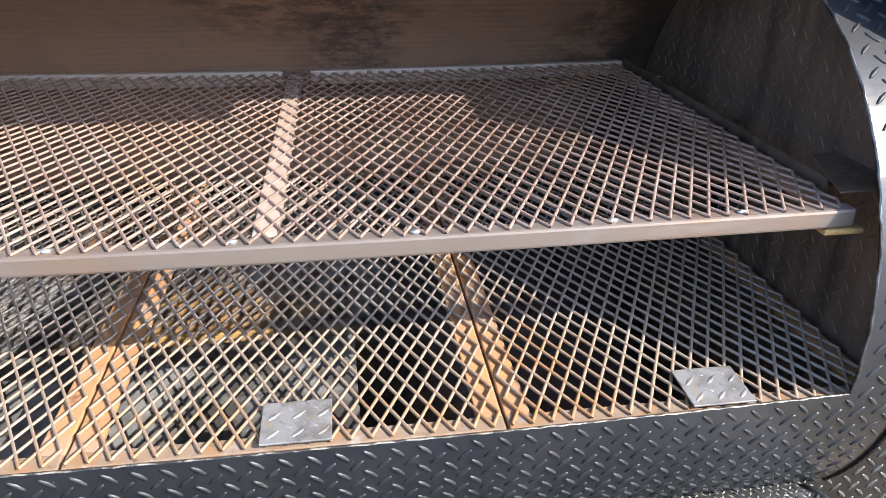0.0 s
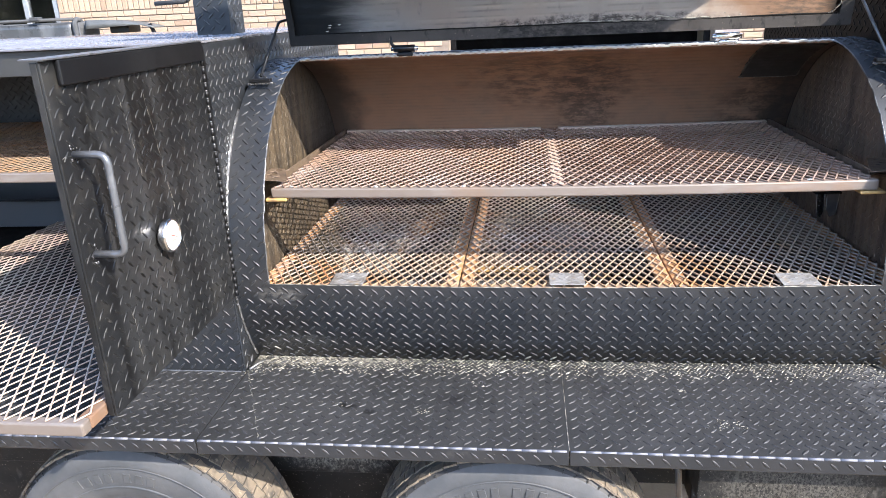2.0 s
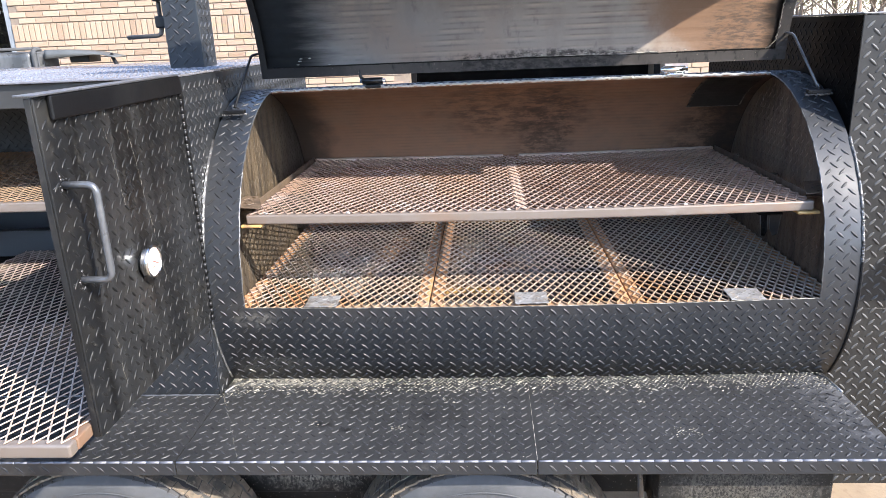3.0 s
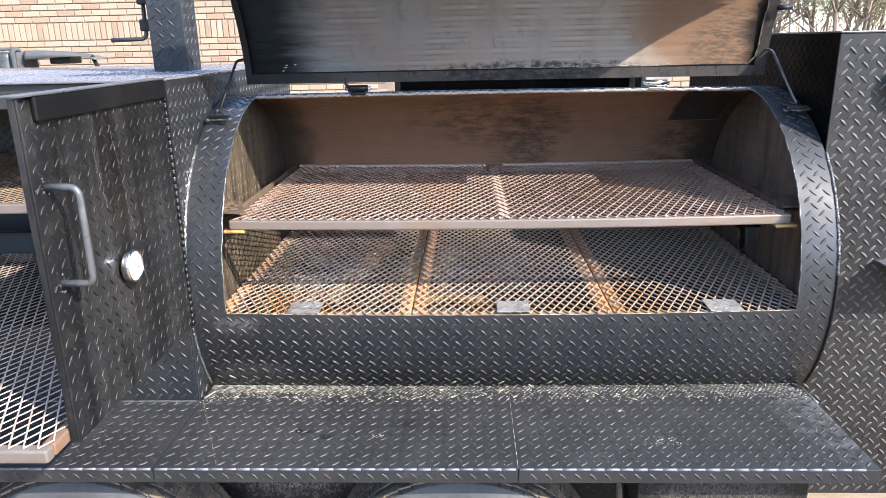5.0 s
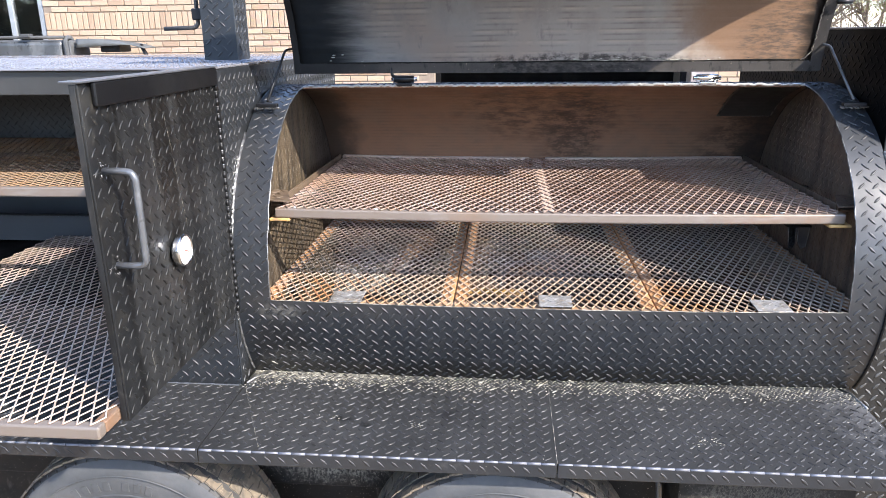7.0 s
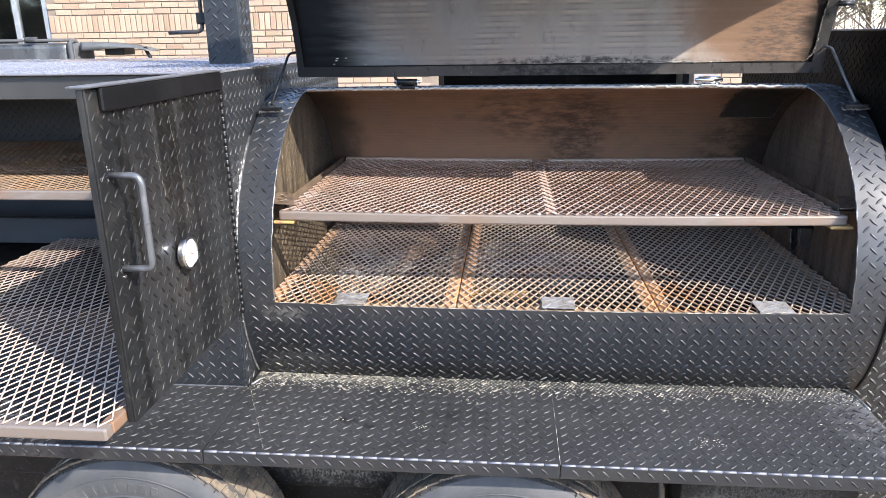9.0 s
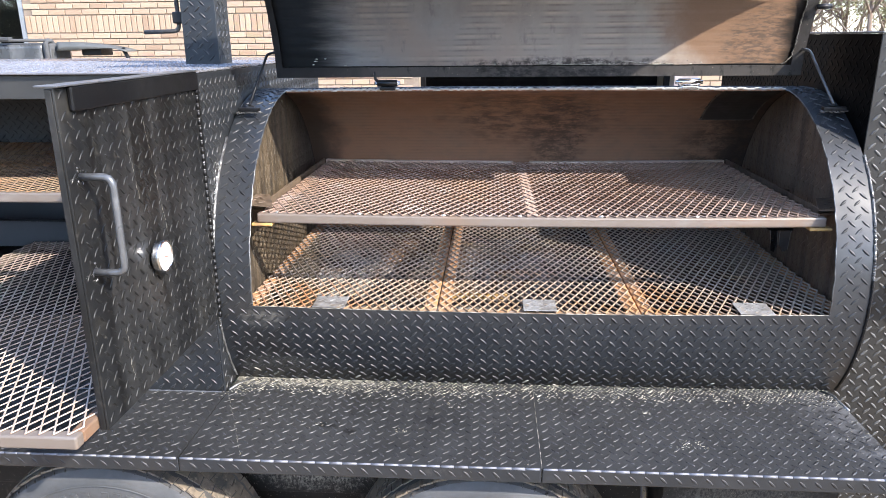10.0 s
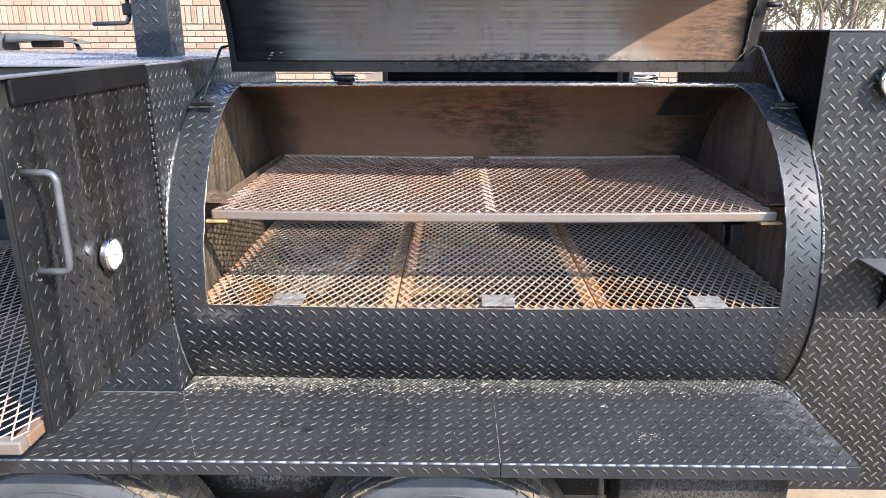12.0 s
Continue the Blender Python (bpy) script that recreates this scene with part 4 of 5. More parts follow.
def barrel_sag(p):
    """Heat has drawn the front of the barrel down and out in the middle, and its crown slightly up."""
    low = min(max((1.24 - p.z) / 0.17, 0), 1) * min(max((0.35 - p.y) / 0.15, 0), 1)
    high = min(max((p.z - 1.50) / 0.09, 0), 1)
    return Vector((0, -0.005 * low, -0.0085 * low + 0.0035 * high)) * bow(p.x, 0.80)


settle(barrel, barrel_sag, ("lid", "hinge", "lid_stay", "duct_collar", "rack_rail", "rack_stop", "grate_ledge", "heat_baffle"))

# ---- upper rack ----
rack = thing("upper_rack", (0, 0.09, 1.27), "slide-out expanded steel rack with square tube front bar", "rack", "cooking racks")
boxed("front_bar", -0.745, 0.745, 0.080, 0.105, 1.276, 1.302, STEEL, rack, 0.004, "grey-brown square tube bar")
boxed("back_bar", -0.745, -0.03, 0.912, 0.935, 1.278, 1.309, MESH_CAB, rack, 0.003)
boxed("back_bar", 0.03, 0.745, 0.912, 0.935, 1.278, 1.309, MESH_CAB, rack, 0.003)
for x in (-0.745, 0.725):
    boxed("side_bar", x, x + 0.02, 0.1055, 0.9145, 1.276, 1.298, MESH_TOP, rack, 0.003)
boxed("divider_bar", -0.018, 0.012, 0.1055, 0.9145, 1.286, 1.3022, MESH_CAB, rack, 0.002, "flat divider strip")
expanded("mesh_panel", -0.735, 0.735, 0.085, 0.93, 1.3035, MESH_TOP, rack, width=0.0046, thick=0.0034)
for x in np.arange(-0.7, 0.74, 0.22):
    bm = bmesh.new()
    bmesh.ops.create_icosphere(bm, subdivisions=1, radius=0.005, matrix=Matrix.Translation((x + rng.uniform(-0.03, 0.03), 0.092, 1.3035)) @ Matrix.Diagonal((1.6, 1, 0.6, 1)))
    part("tack_weld", bm, BRIGHT, rack, "bright tack weld", smooth=True)

settle(rack, lambda p: Vector((0, 0, -0.0065 * bow(p.x, 0.745))))

# ---- low grates ----
GZ = 1.055
for i, (xa, xb, tab) in enumerate(((-0.793, -0.258, -0.547), (-0.254, 0.281, 0.018), (0.285, 0.815, 0.575))):
    g = thing("cooking_grate", ((xa + xb) / 2, 0.03, 1.04), ("expanded steel grate with orange rusted frame", "expanded steel grate, rusty frame, grey ash beneath", "sooty expanded steel grate, rusting at its frame")[i], "grate", "low cooking grates")
    boxed("front_bar", xa, xb, 0.007, 0.034, GZ - 0.012, GZ - 0.0008, FRONT_RUST, g, 0.002, "tan and rust mottled flat bar")
    boxed("back_bar", xa, xb, 0.925, 0.95, GZ - 0.014, GZ - 0.001, RUST, g, 0.002)
    for x in (xa, xb - 0.034):
        boxed("side_bar", x, x + 0.034, 0.0345, 0.9245, GZ - 0.013, GZ - 0.0025, RUST, g, 0.002, "orange rusted side bar")
    expanded("mesh_panel", xa + 0.004, xb - 0.004, 0.013, 0.94, GZ + 0.0015, MESH_LOW, g, width=0.0050, thick=0.0036)
    bm = bmesh.new()
    box(bm, tab - 0.044, tab + 0.044, 0.008, 0.082, 0, 0.003, 0.001, Matrix.Translation((0, 0, GZ + 0.0055)) @ Matrix.Rotation(radians(2), 4, "X"))
    tb = part("lift_tab", bm, TAB, g, "bare tread plate lift tab")
    tread(flat((tab - 0.044, 0.008, GZ + 0.0088), (1, 0, 0), (0, 1, 0.035)), 0.088, 0.074, TAB, tb, height=0.001, pitch=0.031, step=0.016)

# ---- work shelf ----
SY0, SZ = -0.320, 0.807
shelf = thing("work_shelf", (0, -0.1, 0.77), "black tread plate work shelf along the smoker", "shelf")


def rubbed(x, d):
    """Lugs worn bare along the back of the shelf, d from its back edge."""
    d -= 0.0115 * bow(x, 0.8)
    return d < 0.1 and noise.noise(Vector((x * 23, d * 40, 9))) > 0.12 + d * 3


for xa, xb, y1 in ((-2.9, -0.846, -0.001), (-0.844, 0.007, 0.099), (0.009, 0.825, 0.099)):
    panel = boxed("shelf_panel", xa, xb, SY0, y1, SZ - 0.005, SZ, SHELF, shelf, 0.0, "black tread plate panel")
    worn = y1 > 0
    tread(flat((xa, SY0, SZ), (1, 0, 0), (0, 1, 0)), xb - xa, y1 - SY0, SHELF_LUG, panel, lambda a, b: not worn or not rubbed(xa + a, y1 - SY0 - b), height=0.0018)
    if worn:
        tread(flat((xa, SY0, SZ), (1, 0, 0), (0, 1, 0)), xb - xa, y1 - SY0, WORN, panel, lambda a, b: rubbed(xa + a, y1 - SY0 - b), height=0.0018)
    bm = bmesh.new()
    box(bm, xa, xb, SY0 - 0.005, SY0 - 0.0005, SZ - 0.036, SZ + 0.0005, 0.002)
    lip = part("front_lip", bm, BLACK, shelf, "folded down front lip")
    tread(flat((xa, SY0 - 0.005, SZ - 0.036), (1, 0, 0), (0, 0, 1)), xb - xa, 0.034, BLACK_LUG, lip, dv=0.017, height=0.0012)
    bm = bmesh.new()
    for k in range(int((xb - xa - 0.004) / 0.0325)):
        xs = xa + 0.003 + k * 0.0325
        tube(bm, [(xs, SY0 - 0.0022, SZ - 0.0018), (xs + rng.uniform(0.0306, 0.0324), SY0 - 0.0022, SZ - 0.0018)], rng.uniform(0.003, 0.0035), 8)
    part("edge_wear", bm, EDGE, lip, "worn folded edge with a bluish highlight painted on", smooth=True)
for name, pts in (("corner_weld", [(-0.844, 0.012, SZ), (-0.83, 0.05, SZ), (-0.80, 0.088, SZ)]), ("corner_weld", [(0.80, 0.085, SZ), (0.822, 0.06, SZ), (0.826, -0.02, SZ)])):
    rod(name, pts, 0.004, WELD, shelf, 6, "silvery weld bead")
bm = bmesh.new()
tube(bm, [(-0.838 + 0.0029 * i + rng.uniform(-0.002, 0.002), -0.012 - 0.0062 * i, SZ - 0.0003) for i in range(48)], 0.0008, 5)
part("scratch_line", bm, WORN, shelf, "pale scratched line")
bm = bmesh.new()
tube(bm, [(-2.0 + 1.14 * i / 120, -0.004 + rng.uniform(-0.001, 0.001), SZ + 0.001) for i in range(121)], 0.003, 5)
part("weld_bead", bm, WELD, shelf, "silvery weld bead")


def flakes(spots):
    """Thin flakes (x, y, length, width, turn) lying on the shelf."""
    verts, faces = [], []
    for x, y, a, b, turn in spots:
        c, sn = math.cos(turn), math.sin(turn)
        base = len(verts)
        for k, h in ((1.0, 0.0), (0.7, 0.0009)):
            for u, v in ((1, 0), (0.2, 1), (-1, 0.15), (-0.1, -1)):
                u, v = u * a * k, v * b * k
                verts.append((x + u * c - v * sn, y + u * sn + v * c, SZ + h))
        faces += [(base + q, base + (q + 1) % 4, base + 4 + (q + 1) % 4, base + 4 + q) for q in range(4)] + [tuple(base + 4 + q for q in range(4))]
    return verts, faces


spots = []
for j in range(11):
    for i in range(int(1.655 / 0.0118)):
        x, d = -0.832 + (i + 0.5 * (j % 2)) * 0.0118 + rng.gauss(0, 0.0012), 0.004 + j * 0.0088 + rng.gauss(0, 0.001)
        if rng.random() < 1.35 - d * 11.5 + 0.45 * noise.noise(Vector((x * 7, d * 18, 3))):
            spots.append((x, 0.096 - d - 0.0115 * bow(x, 0.8), rng.uniform(0.0035, 0.0066), rng.uniform(0.0011, 0.0019), (0.8 if (i + j) % 2 else -0.8) + rng.gauss(0, 0.12)))
for cx, cy, n, w in ((0.365, -0.208, 40, 0.02), (0.30, -0.058, 10, 0.008), (-0.333, -0.177, 22, 0.012), (-0.552, -0.161, 14, 0.012), (-0.211, -0.044, 14, 0.012), (0.02, -0.12, 12, 0.2), (-0.84, 0.0, 40, 0.03), (0.80, 0.03, 60, 0.03), (0.8, -0.1, 30, 0.06)):
    spots += [(min(cx + rng.gauss(0, w), 0.82), min(cy + rng.gauss(0, w * 0.6), 0.095), rng.uniform(0.001, 0.005), rng.uniform(0.0005, 0.0012), rng.uniform(0, 3)) for k in range(n)]
rod("back_seam", [(x, 0.0975 - 0.0115 * bow(x, 0.8), SZ + 0.0005) for x in np.linspace(-0.83, 0.82, 23)], 0.0013, WORN, shelf, 6, "pale scraped joint line")
rod("panel_seam", [(0.008, SY0, SZ - 0.0004), (0.008, 0.098, SZ - 0.0004)], 0.0009, WORN, shelf, 6, "bright scraped joint line")
raw("flaked_paint", *flakes(spots), FLAKE, shelf, "pale flaked spots along the shelf back", "stuff")

# ---- cabinet with open door ----
cab = thing("smoker_cabinet", (-1.7, 0.6, 0.8), "black tread plate smoker cabinet with an open door", "cabinet")
CX, CT, CB, CL = -0.850, 1.675, 1.0, -2.75
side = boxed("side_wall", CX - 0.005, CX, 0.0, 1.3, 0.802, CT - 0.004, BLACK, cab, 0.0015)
tread(flat((CX, 0.0, 0.802), (0, 1, 0), (0, 0, 1)), 1.3, 0.868, BLACK_LUG, side, lambda a, b: math.hypot(a - CY, b + 0.802 - CZ) > R + 0.012)
front = boxed("front_wall", CL, CX - 0.0055, 0.0, 0.005, 0.802, CB + 0.031, BLACK, cab, 0.0015)
tread(flat((CL, 0.0, 0.802), (1, 0, 0), (0, 0, 1)), CX - CL, CB - 0.771, BLACK_LUG, front)
boxed("back_wall", CL, CX - 0.0055, 1.295, 1.3, 0.802, CT - 0.004, SMOOTH_BLACK, cab, 0.001)
boxed("far_side_wall", CL - 0.005, CL - 0.0005, 0.0, 1.3, 0.802, CT - 0.004, BLACK, cab, 0.0015)
boxed("cabinet_floor", CL, CX - 0.006, 0.0055, 1.2945, CB - 0.007, CB, SOOT_BLACK, cab, 0.001)
roof = boxed("roof", CL - 0.03, CX + 0.001, -0.018, 1.31, CT - 0.003, CT + 0.003, PALE, cab, 0.002, "roof plate with pale sky sheen in its colour")
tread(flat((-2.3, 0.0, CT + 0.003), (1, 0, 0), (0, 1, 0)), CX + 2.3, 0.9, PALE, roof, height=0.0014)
boxed("header", CL, CX - 0.006, -0.004, 0.02, 1.612, CT - 0.0035, GREY_PAINT, cab, 0.002, "grey dusty header strip")
inner = boxed("inner_back", CL + 0.01, CX - 0.02, 0.95, 0.955, CB + 0.002, CT - 0.01, CAB_BACK, cab, 0.001)
tread(flat((CL + 0.01, 0.95, CB + 0.3), (1, 0, 0), (0, 0, 1)), CX - CL - 0.03, 0.36, CAB_BACK, inner)
boxed("cross_brace", CL + 0.01, CX - 0.02, 0.64, 0.65, 1.03, 1.134, CAB_BACK, cab, 0.003, "dusty blue-black steel cross brace")
boxed("brace_flange", CL + 0.01, CX - 0.02, 0.62, 0.6395, 1.130, 1.1345, SMOOTH_BLACK, cab, 0.001)
for z in (1.034, 1.346):
    boxed("rack_runner", CX - 0.045, CX - 0.0056, 0.01, 0.9, z - 0.008, z - 0.002, SOOT_BLACK, cab, 0.001)
    boxed("rack_runner", CL + 0.001, CL + 0.04, 0.01, 0.9, z - 0.008, z - 0.002, SOOT_BLACK, cab, 0.001)
# door, swung out square to the cabinet
bm = bmesh.new()
DM = Matrix.Translation((-0.846, -0.006, 0)) @ Matrix.Rotation(radians(0.0), 4, "Z")
DL, DB, DT = 0.572, 1.035, 1.676
box(bm, -0.0005, 0.004, -DL, 0, DB, DT, 0.0015, DM)
door = part("door", bm, DOOR, cab, "open black tread plate door")
o = DM @ Vector((0.004, -DL, DB))
tread(flat(o, DM.to_3x3() @ Vector((0, 1, 0)), (0, 0, 1)), DL, DT - DB, DOOR_LUG, door, lambda a, b: b < 0.600 or a < 0.03, height=0.0016, slim=0.095)
bm = bmesh.new()
box(bm, -0.013, -0.001, -DL, -DL + 0.004, DB, DT - 0.001, 0.001, DM)
part("edge_return", bm, DOOR, door, "folded outer edge")
bm = bmesh.new()
box(bm, -0.013, -0.001, -DL + 0.0045, -0.012, DB, DB + 0.004, 0.001, DM)
part("edge_return", bm, DOOR, door, "folded lower edge")
bm = bmesh.new()
box(bm, 0.005, 0.014, -DL + 0.034, -0.001, DT - 0.041, DT + 0.001, 0.003, DM)
part("door_cap", bm, SMOOTH_BLACK, door, "smooth black folded cap")
bm = bmesh.new()
box(bm, -0.028, 0.014, -DL - 0.004, -0.001, DT + 0.0015, DT + 0.005, 0.0012, DM)
part("door_top_flange", bm, BAR_GREY, door, "thin top flange")
for ya in (-DL + 0.032, -0.04):
    bm = bmesh.new()
    box(bm, -0.008, -0.001, ya, ya + 0.03, DB + 0.0045, DT, 0.001, DM)
    part("door_seal_bar", bm, SOOT_BLACK, door)
for pts in (((-0.377, 1.600), (-0.365, 1.55), (-0.352, 1.49), (-0.343, 1.43)), ((-0.29, 1.60), (-0.272, 1.52), (-0.262, 1.45), (-0.242, 1.36), (-0.232, 1.29), (-0.215, 1.22)), ((-0.47, 1.20), (-0.462, 1.16), (-0.468, 1.12), (-0.455, 1.08))):
    bm = bmesh.new()
    fine = [Vector(p).lerp(Vector(q), k / 8) for p, q in zip(pts, pts[1:]) for k in range(8)]
    tube(bm, [DM @ Vector((0.0043, p.x + 0.006 + rng.gauss(0, 0.0012), p.y)) for p in fine], 0.00028, 4)
    part("scratch_line", bm, WORN, door, "thin pale scratch")
ht, hb, hy = 1.521, 1.343, -0.535
handle = rod("door_handle", [DM @ Vector(p) for p in rounded([(0.002, hy, ht), (0.062, hy, ht), (0.062, hy, hb), (0.002, hy, hb)], 0.018)], 0.0066, BAR_GREY, door, 12, "grey bent round bar handle")
for z in (ht, hb):
    bm = bmesh.new()
    for k in range(9):
        a, d = rng.uniform(0, 6.28), rng.uniform(0.007, 0.013)
        bmesh.ops.create_icosphere(bm, subdivisions=1, radius=rng.uniform(0.0012, 0.0026), matrix=Matrix.Translation(DM @ Vector((0.0045, hy + d * math.cos(a), z + d * 1.4 * math.sin(a)))) @ Matrix.Diagonal((0.5, rng.uniform(0.8, 1.6), rng.uniform(0.8, 2.0), 1)))
    for k in range(10):
        bmesh.ops.create_icosphere(bm, subdivisions=1, radius=rng.uniform(0.0008, 0.002), matrix=Matrix.Translation(DM @ Vector((0.0045, hy - 0.004 - 0.003 * k, z + rng.gauss(0, 0.001)))) @ Matrix.Diagonal((0.5, 1.6, 0.7, 1)))
    part("weld_bead", bm, WELD, handle, "rough weld", smooth=True)


def gauge(parent, m, r):
    """A round dial thermometer facing along m's x."""
    bm = bmesh.new()
    lathe(bm, [(0.0, 0.012), (0.015, 0.0121), (0.015, 0.026), (0.009, 0.027), (0.009, 0.032)], (0, 0, 0), "x", 16)
    bmesh.ops.transform(bm, matrix=m, verts=bm.verts[:])
    g = part("gauge_stem", bm, BRIGHT, parent, "steel stem", smooth=True)
    bm = bmesh.new()
    rr = lathe(bm, [(0.012, 0.024), (r * 0.96, 0.026), (r, 0.030), (r, 0.040), (r * 0.95, 0.0435), (r * 0.88, 0.043), (r * 0.87, 0.040)], (0, 0, 0), "x", 40)
    bmesh.ops.transform(bm, matrix=m, verts=bm.verts[:])
    part("gauge_case", bm, CHROME, g, "polished steel bezel", smooth=True)
    bm = bmesh.new()
    rr = lathe(bm, [(r * 0.885, 0.0395), (0.002, 0.0400)], (0, 0, 0), "x", 40)
    bmesh.ops.transform(bm, matrix=m, verts=bm.verts[:])
    part("dial_face", bm, DIAL, g, "white dial face")
    bm = bmesh.new()
    for k in range(13):
        a = radians(-135 + k * 22.5)
        mm = m @ Matrix.Rotation(a, 4, "X")
        box(bm, 0.0401, 0.0406, -0.0006, 0.0006, r * 0.66, r * 0.8, 0, mm)
    box(bm, 0.0402, 0.0409, -0.0012, 0.0012, -r * 0.15, r * 0.62, 0, m @ Matrix.Rotation(radians(-115), 4, "X"))
    box(bm, 0.0401, 0.0406, -0.012, 0.012, -r * 0.36, -r * 0.3, 0, m)
    box(bm, 0.0401, 0.0406, -0.009, 0.009, -r * 0.48, -r * 0.44, 0, m)
    part("dial_marks", bm, RED, g, "red dial marks and pointer")
    return g


gauge(door, DM @ Matrix.Translation((-0.015, -0.303, 1.302)), 0.036)
hg = boxed("piano_hinge", -0.8495, -0.8475, 0.002, 0.03, DB - 0.004, CT - 0.01, SMOOTH_BLACK, cab, 0.0005, "long black piano hinge")
rod("hinge_pin", [(-0.8405, -0.004, DB), (-0.8405, -0.004, CT - 0.016)], 0.0034, WELD, hg, 8, "bright hinge pin")
nk = 34
for k in range(nk):
    z0 = DB + k * (CT - DB - 0.016) / nk
    rod("knuckle", [(-0.8405, -0.004, z0), (-0.8405, -0.004, z0 + (CT - DB - 0.016) / nk - 0.0030)], 0.0050, SMOOTH_BLACK, hg, 8)

# ---- racks in the cabinet ----
def cabinet_rack(x0, x1, y0, y1, z, label, mat):
    """A slide-in rack: square tube frame with expanded metal on top."""
    t = thing("cabinet_rack", ((x0 + x1) / 2, y0, z - 0.03), label, "rack", "cabinet racks")
    boxed("front_bar", x0, x1, y0, y0 + 0.025, z - 0.026, z, STEEL, t, 0.004, "tan-grey square tube bar")
    boxed("back_bar", x0, x1, y1 - 0.025, y1, z - 0.026, z, STEEL, t, 0.004)
    for x in (x0, x1 - 0.025):
        boxed("side_bar", x, x + 0.025, y0 + 0.0255, y1 - 0.0255, z - 0.026, z - 0.0005, BAR_RUST if x > x0 else STEEL, t, 0.004, "rust-tinted side bar")
    expanded("mesh_panel", x0 + 0.006, x1 - 0.006, y0 + 0.008, y1 - 0.008, z + 0.0015, mat, t, 0.0268, 0.056, 0.0046, 0.0026)


cabinet_rack(-1.75, -0.862, -0.650, 0.60, 1.062, "steel mesh rack slid half out of the cabinet", MESH_CAB)
cabinet_rack(-2.70, -0.862, -0.010, 0.90, 1.374, "rusty steel mesh rack inside the cabinet", MESH_RUST)

# ---- chimney ----
chim = thing("chimney", (-1.015, 0.545, 1.678), "square black tread plate chimney with a damper rod", "chimney")
hx0, hx1, hy0, hy1, hz1 = -1.07, -0.962, 0.49, 0.60, 2.9
for nm, q, o, u, w in (("front_panel", (hx0, hx1, hy0, hy0 + 0.004), (hx0, hy0, 1.6785), (1, 0, 0), hx1 - hx0), ("side_panel", (hx1 - 0.004, hx1, hy0 + 0.0045, hy1 - 0.0045), (hx1, hy0, 1.6785), (0, 1, 0), hy1 - hy0)):
    p = boxed(nm, *q, 1.6785, hz1, BLACK, chim, 0.001)
    tread(flat(o, u, (0, 0, 1)), w, hz1 - 1.68, BLACK_LUG, p)
boxed("side_panel", hx0, hx0 + 0.004, hy0 + 0.0045, hy1 - 0.0045, 1.6785, hz1, BLACK, chim, 0.001)
boxed("back_panel", hx0, hx1, hy1 - 0.004, hy1, 1.6785, hz1, BLACK, chim, 0.001)
damper = rod("damper_rod", rounded([(-1.205, 0.52, 1.775), (-1.093, 0.52, 1.778), (-1.092, 0.52, 2.25)], 0.02), 0.0065, RUBBER, chim, 10, "dark bent damper rod")
for z in (1.80, 1.878):
    boxed("rod_bracket", -1.106, -1.0705, 0.505, 0.535, z, z + 0.035, SMOOTH_BLACK, damper, 0.004)

# ---- firebox ----
fire = thing("firebox", (1.4, 0.6, 0.4), "tall black tread plate firebox beside the barrel", "firebox")
FX0, FX1, FY0, FY1, FZ0, FZ1 = 0.847, 1.46, 0.158, 1.37, 0.40, 1.752
fp = boxed("front_plate", FX0, FX1, FY0, FY0 + 0.005, FZ0, FZ1, FIRE_PAINT, fire, 0.0015)
tread(flat((FX0, FY0, FZ0), (1, 0, 0), (0, 0, 1)), FX1 - FX0, FZ1 - FZ0, FIRE_LUG, fp, slim=0.122, height=0.0026, pitch=0.0357, step=0.0182)
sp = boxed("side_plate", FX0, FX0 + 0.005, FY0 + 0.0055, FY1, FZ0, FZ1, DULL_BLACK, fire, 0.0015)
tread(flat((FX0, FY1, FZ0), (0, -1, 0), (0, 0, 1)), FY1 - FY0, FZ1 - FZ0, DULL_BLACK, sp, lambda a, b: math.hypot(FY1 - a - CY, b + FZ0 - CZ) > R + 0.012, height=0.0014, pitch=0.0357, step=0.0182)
boxed("far_side_plate", FX1 - 0.005, FX1, FY0 + 0.0055, FY1, FZ0, FZ1, BLACK, fire, 0.0015)
boxed("back_plate", FX0 + 0.0055, FX1 - 0.0055, FY1 - 0.005, FY1, FZ0, FZ1, BLACK, fire, 0.0015)
boxed("top_plate", FX0 - 0.002, FX1 + 0.002, FY0 - 0.003, FY1 + 0.002, FZ1 + 0.0005, FZ1 + 0.006, BAR_GREY, fire, 0.002, "top plate with a pale edge")
bm = bmesh.new()
tube(bm, [(FX0 + 0.01 + 0.59 * i / 160, FY0 - 0.0005, 0.968 + rng.uniform(-0.0006, 0.0006)) for i in range(161)], 0.001, 6)
part("weld_seam", bm, SMOOTH_BLACK, fire, "black weld seam")
gauge(fire, Matrix.Translation((1.032, FY0 + 0.012, 1.634)) @ Matrix.Rotation(radians(-90), 4, "Z"), 0.05)
ledge = boxed("side_ledge", 1.02, 1.44, 0.03, FY0 - 0.0005, 1.146, 1.151, BAR_GREY, fire, 0.0015, "small pale steel ledge")
bm = bmesh.new()
vs = [bm.verts.new(p) for p in ((1.10, FY0 - 0.001, 1.1455), (1.10, 0.05, 1.1455), (1.10, FY0 - 0.001, 1.0))]
f = bm.faces.new(vs)
r = bmesh.ops.extrude_face_region(bm, geom=[f])
bmesh.ops.translate(bm, verts=[v for v in r["geom"] if isinstance(v, bmesh.types.BMVert)], vec=(0.006, 0, 0))
part("gusset", bm, SMOOTH_BLACK, ledge)

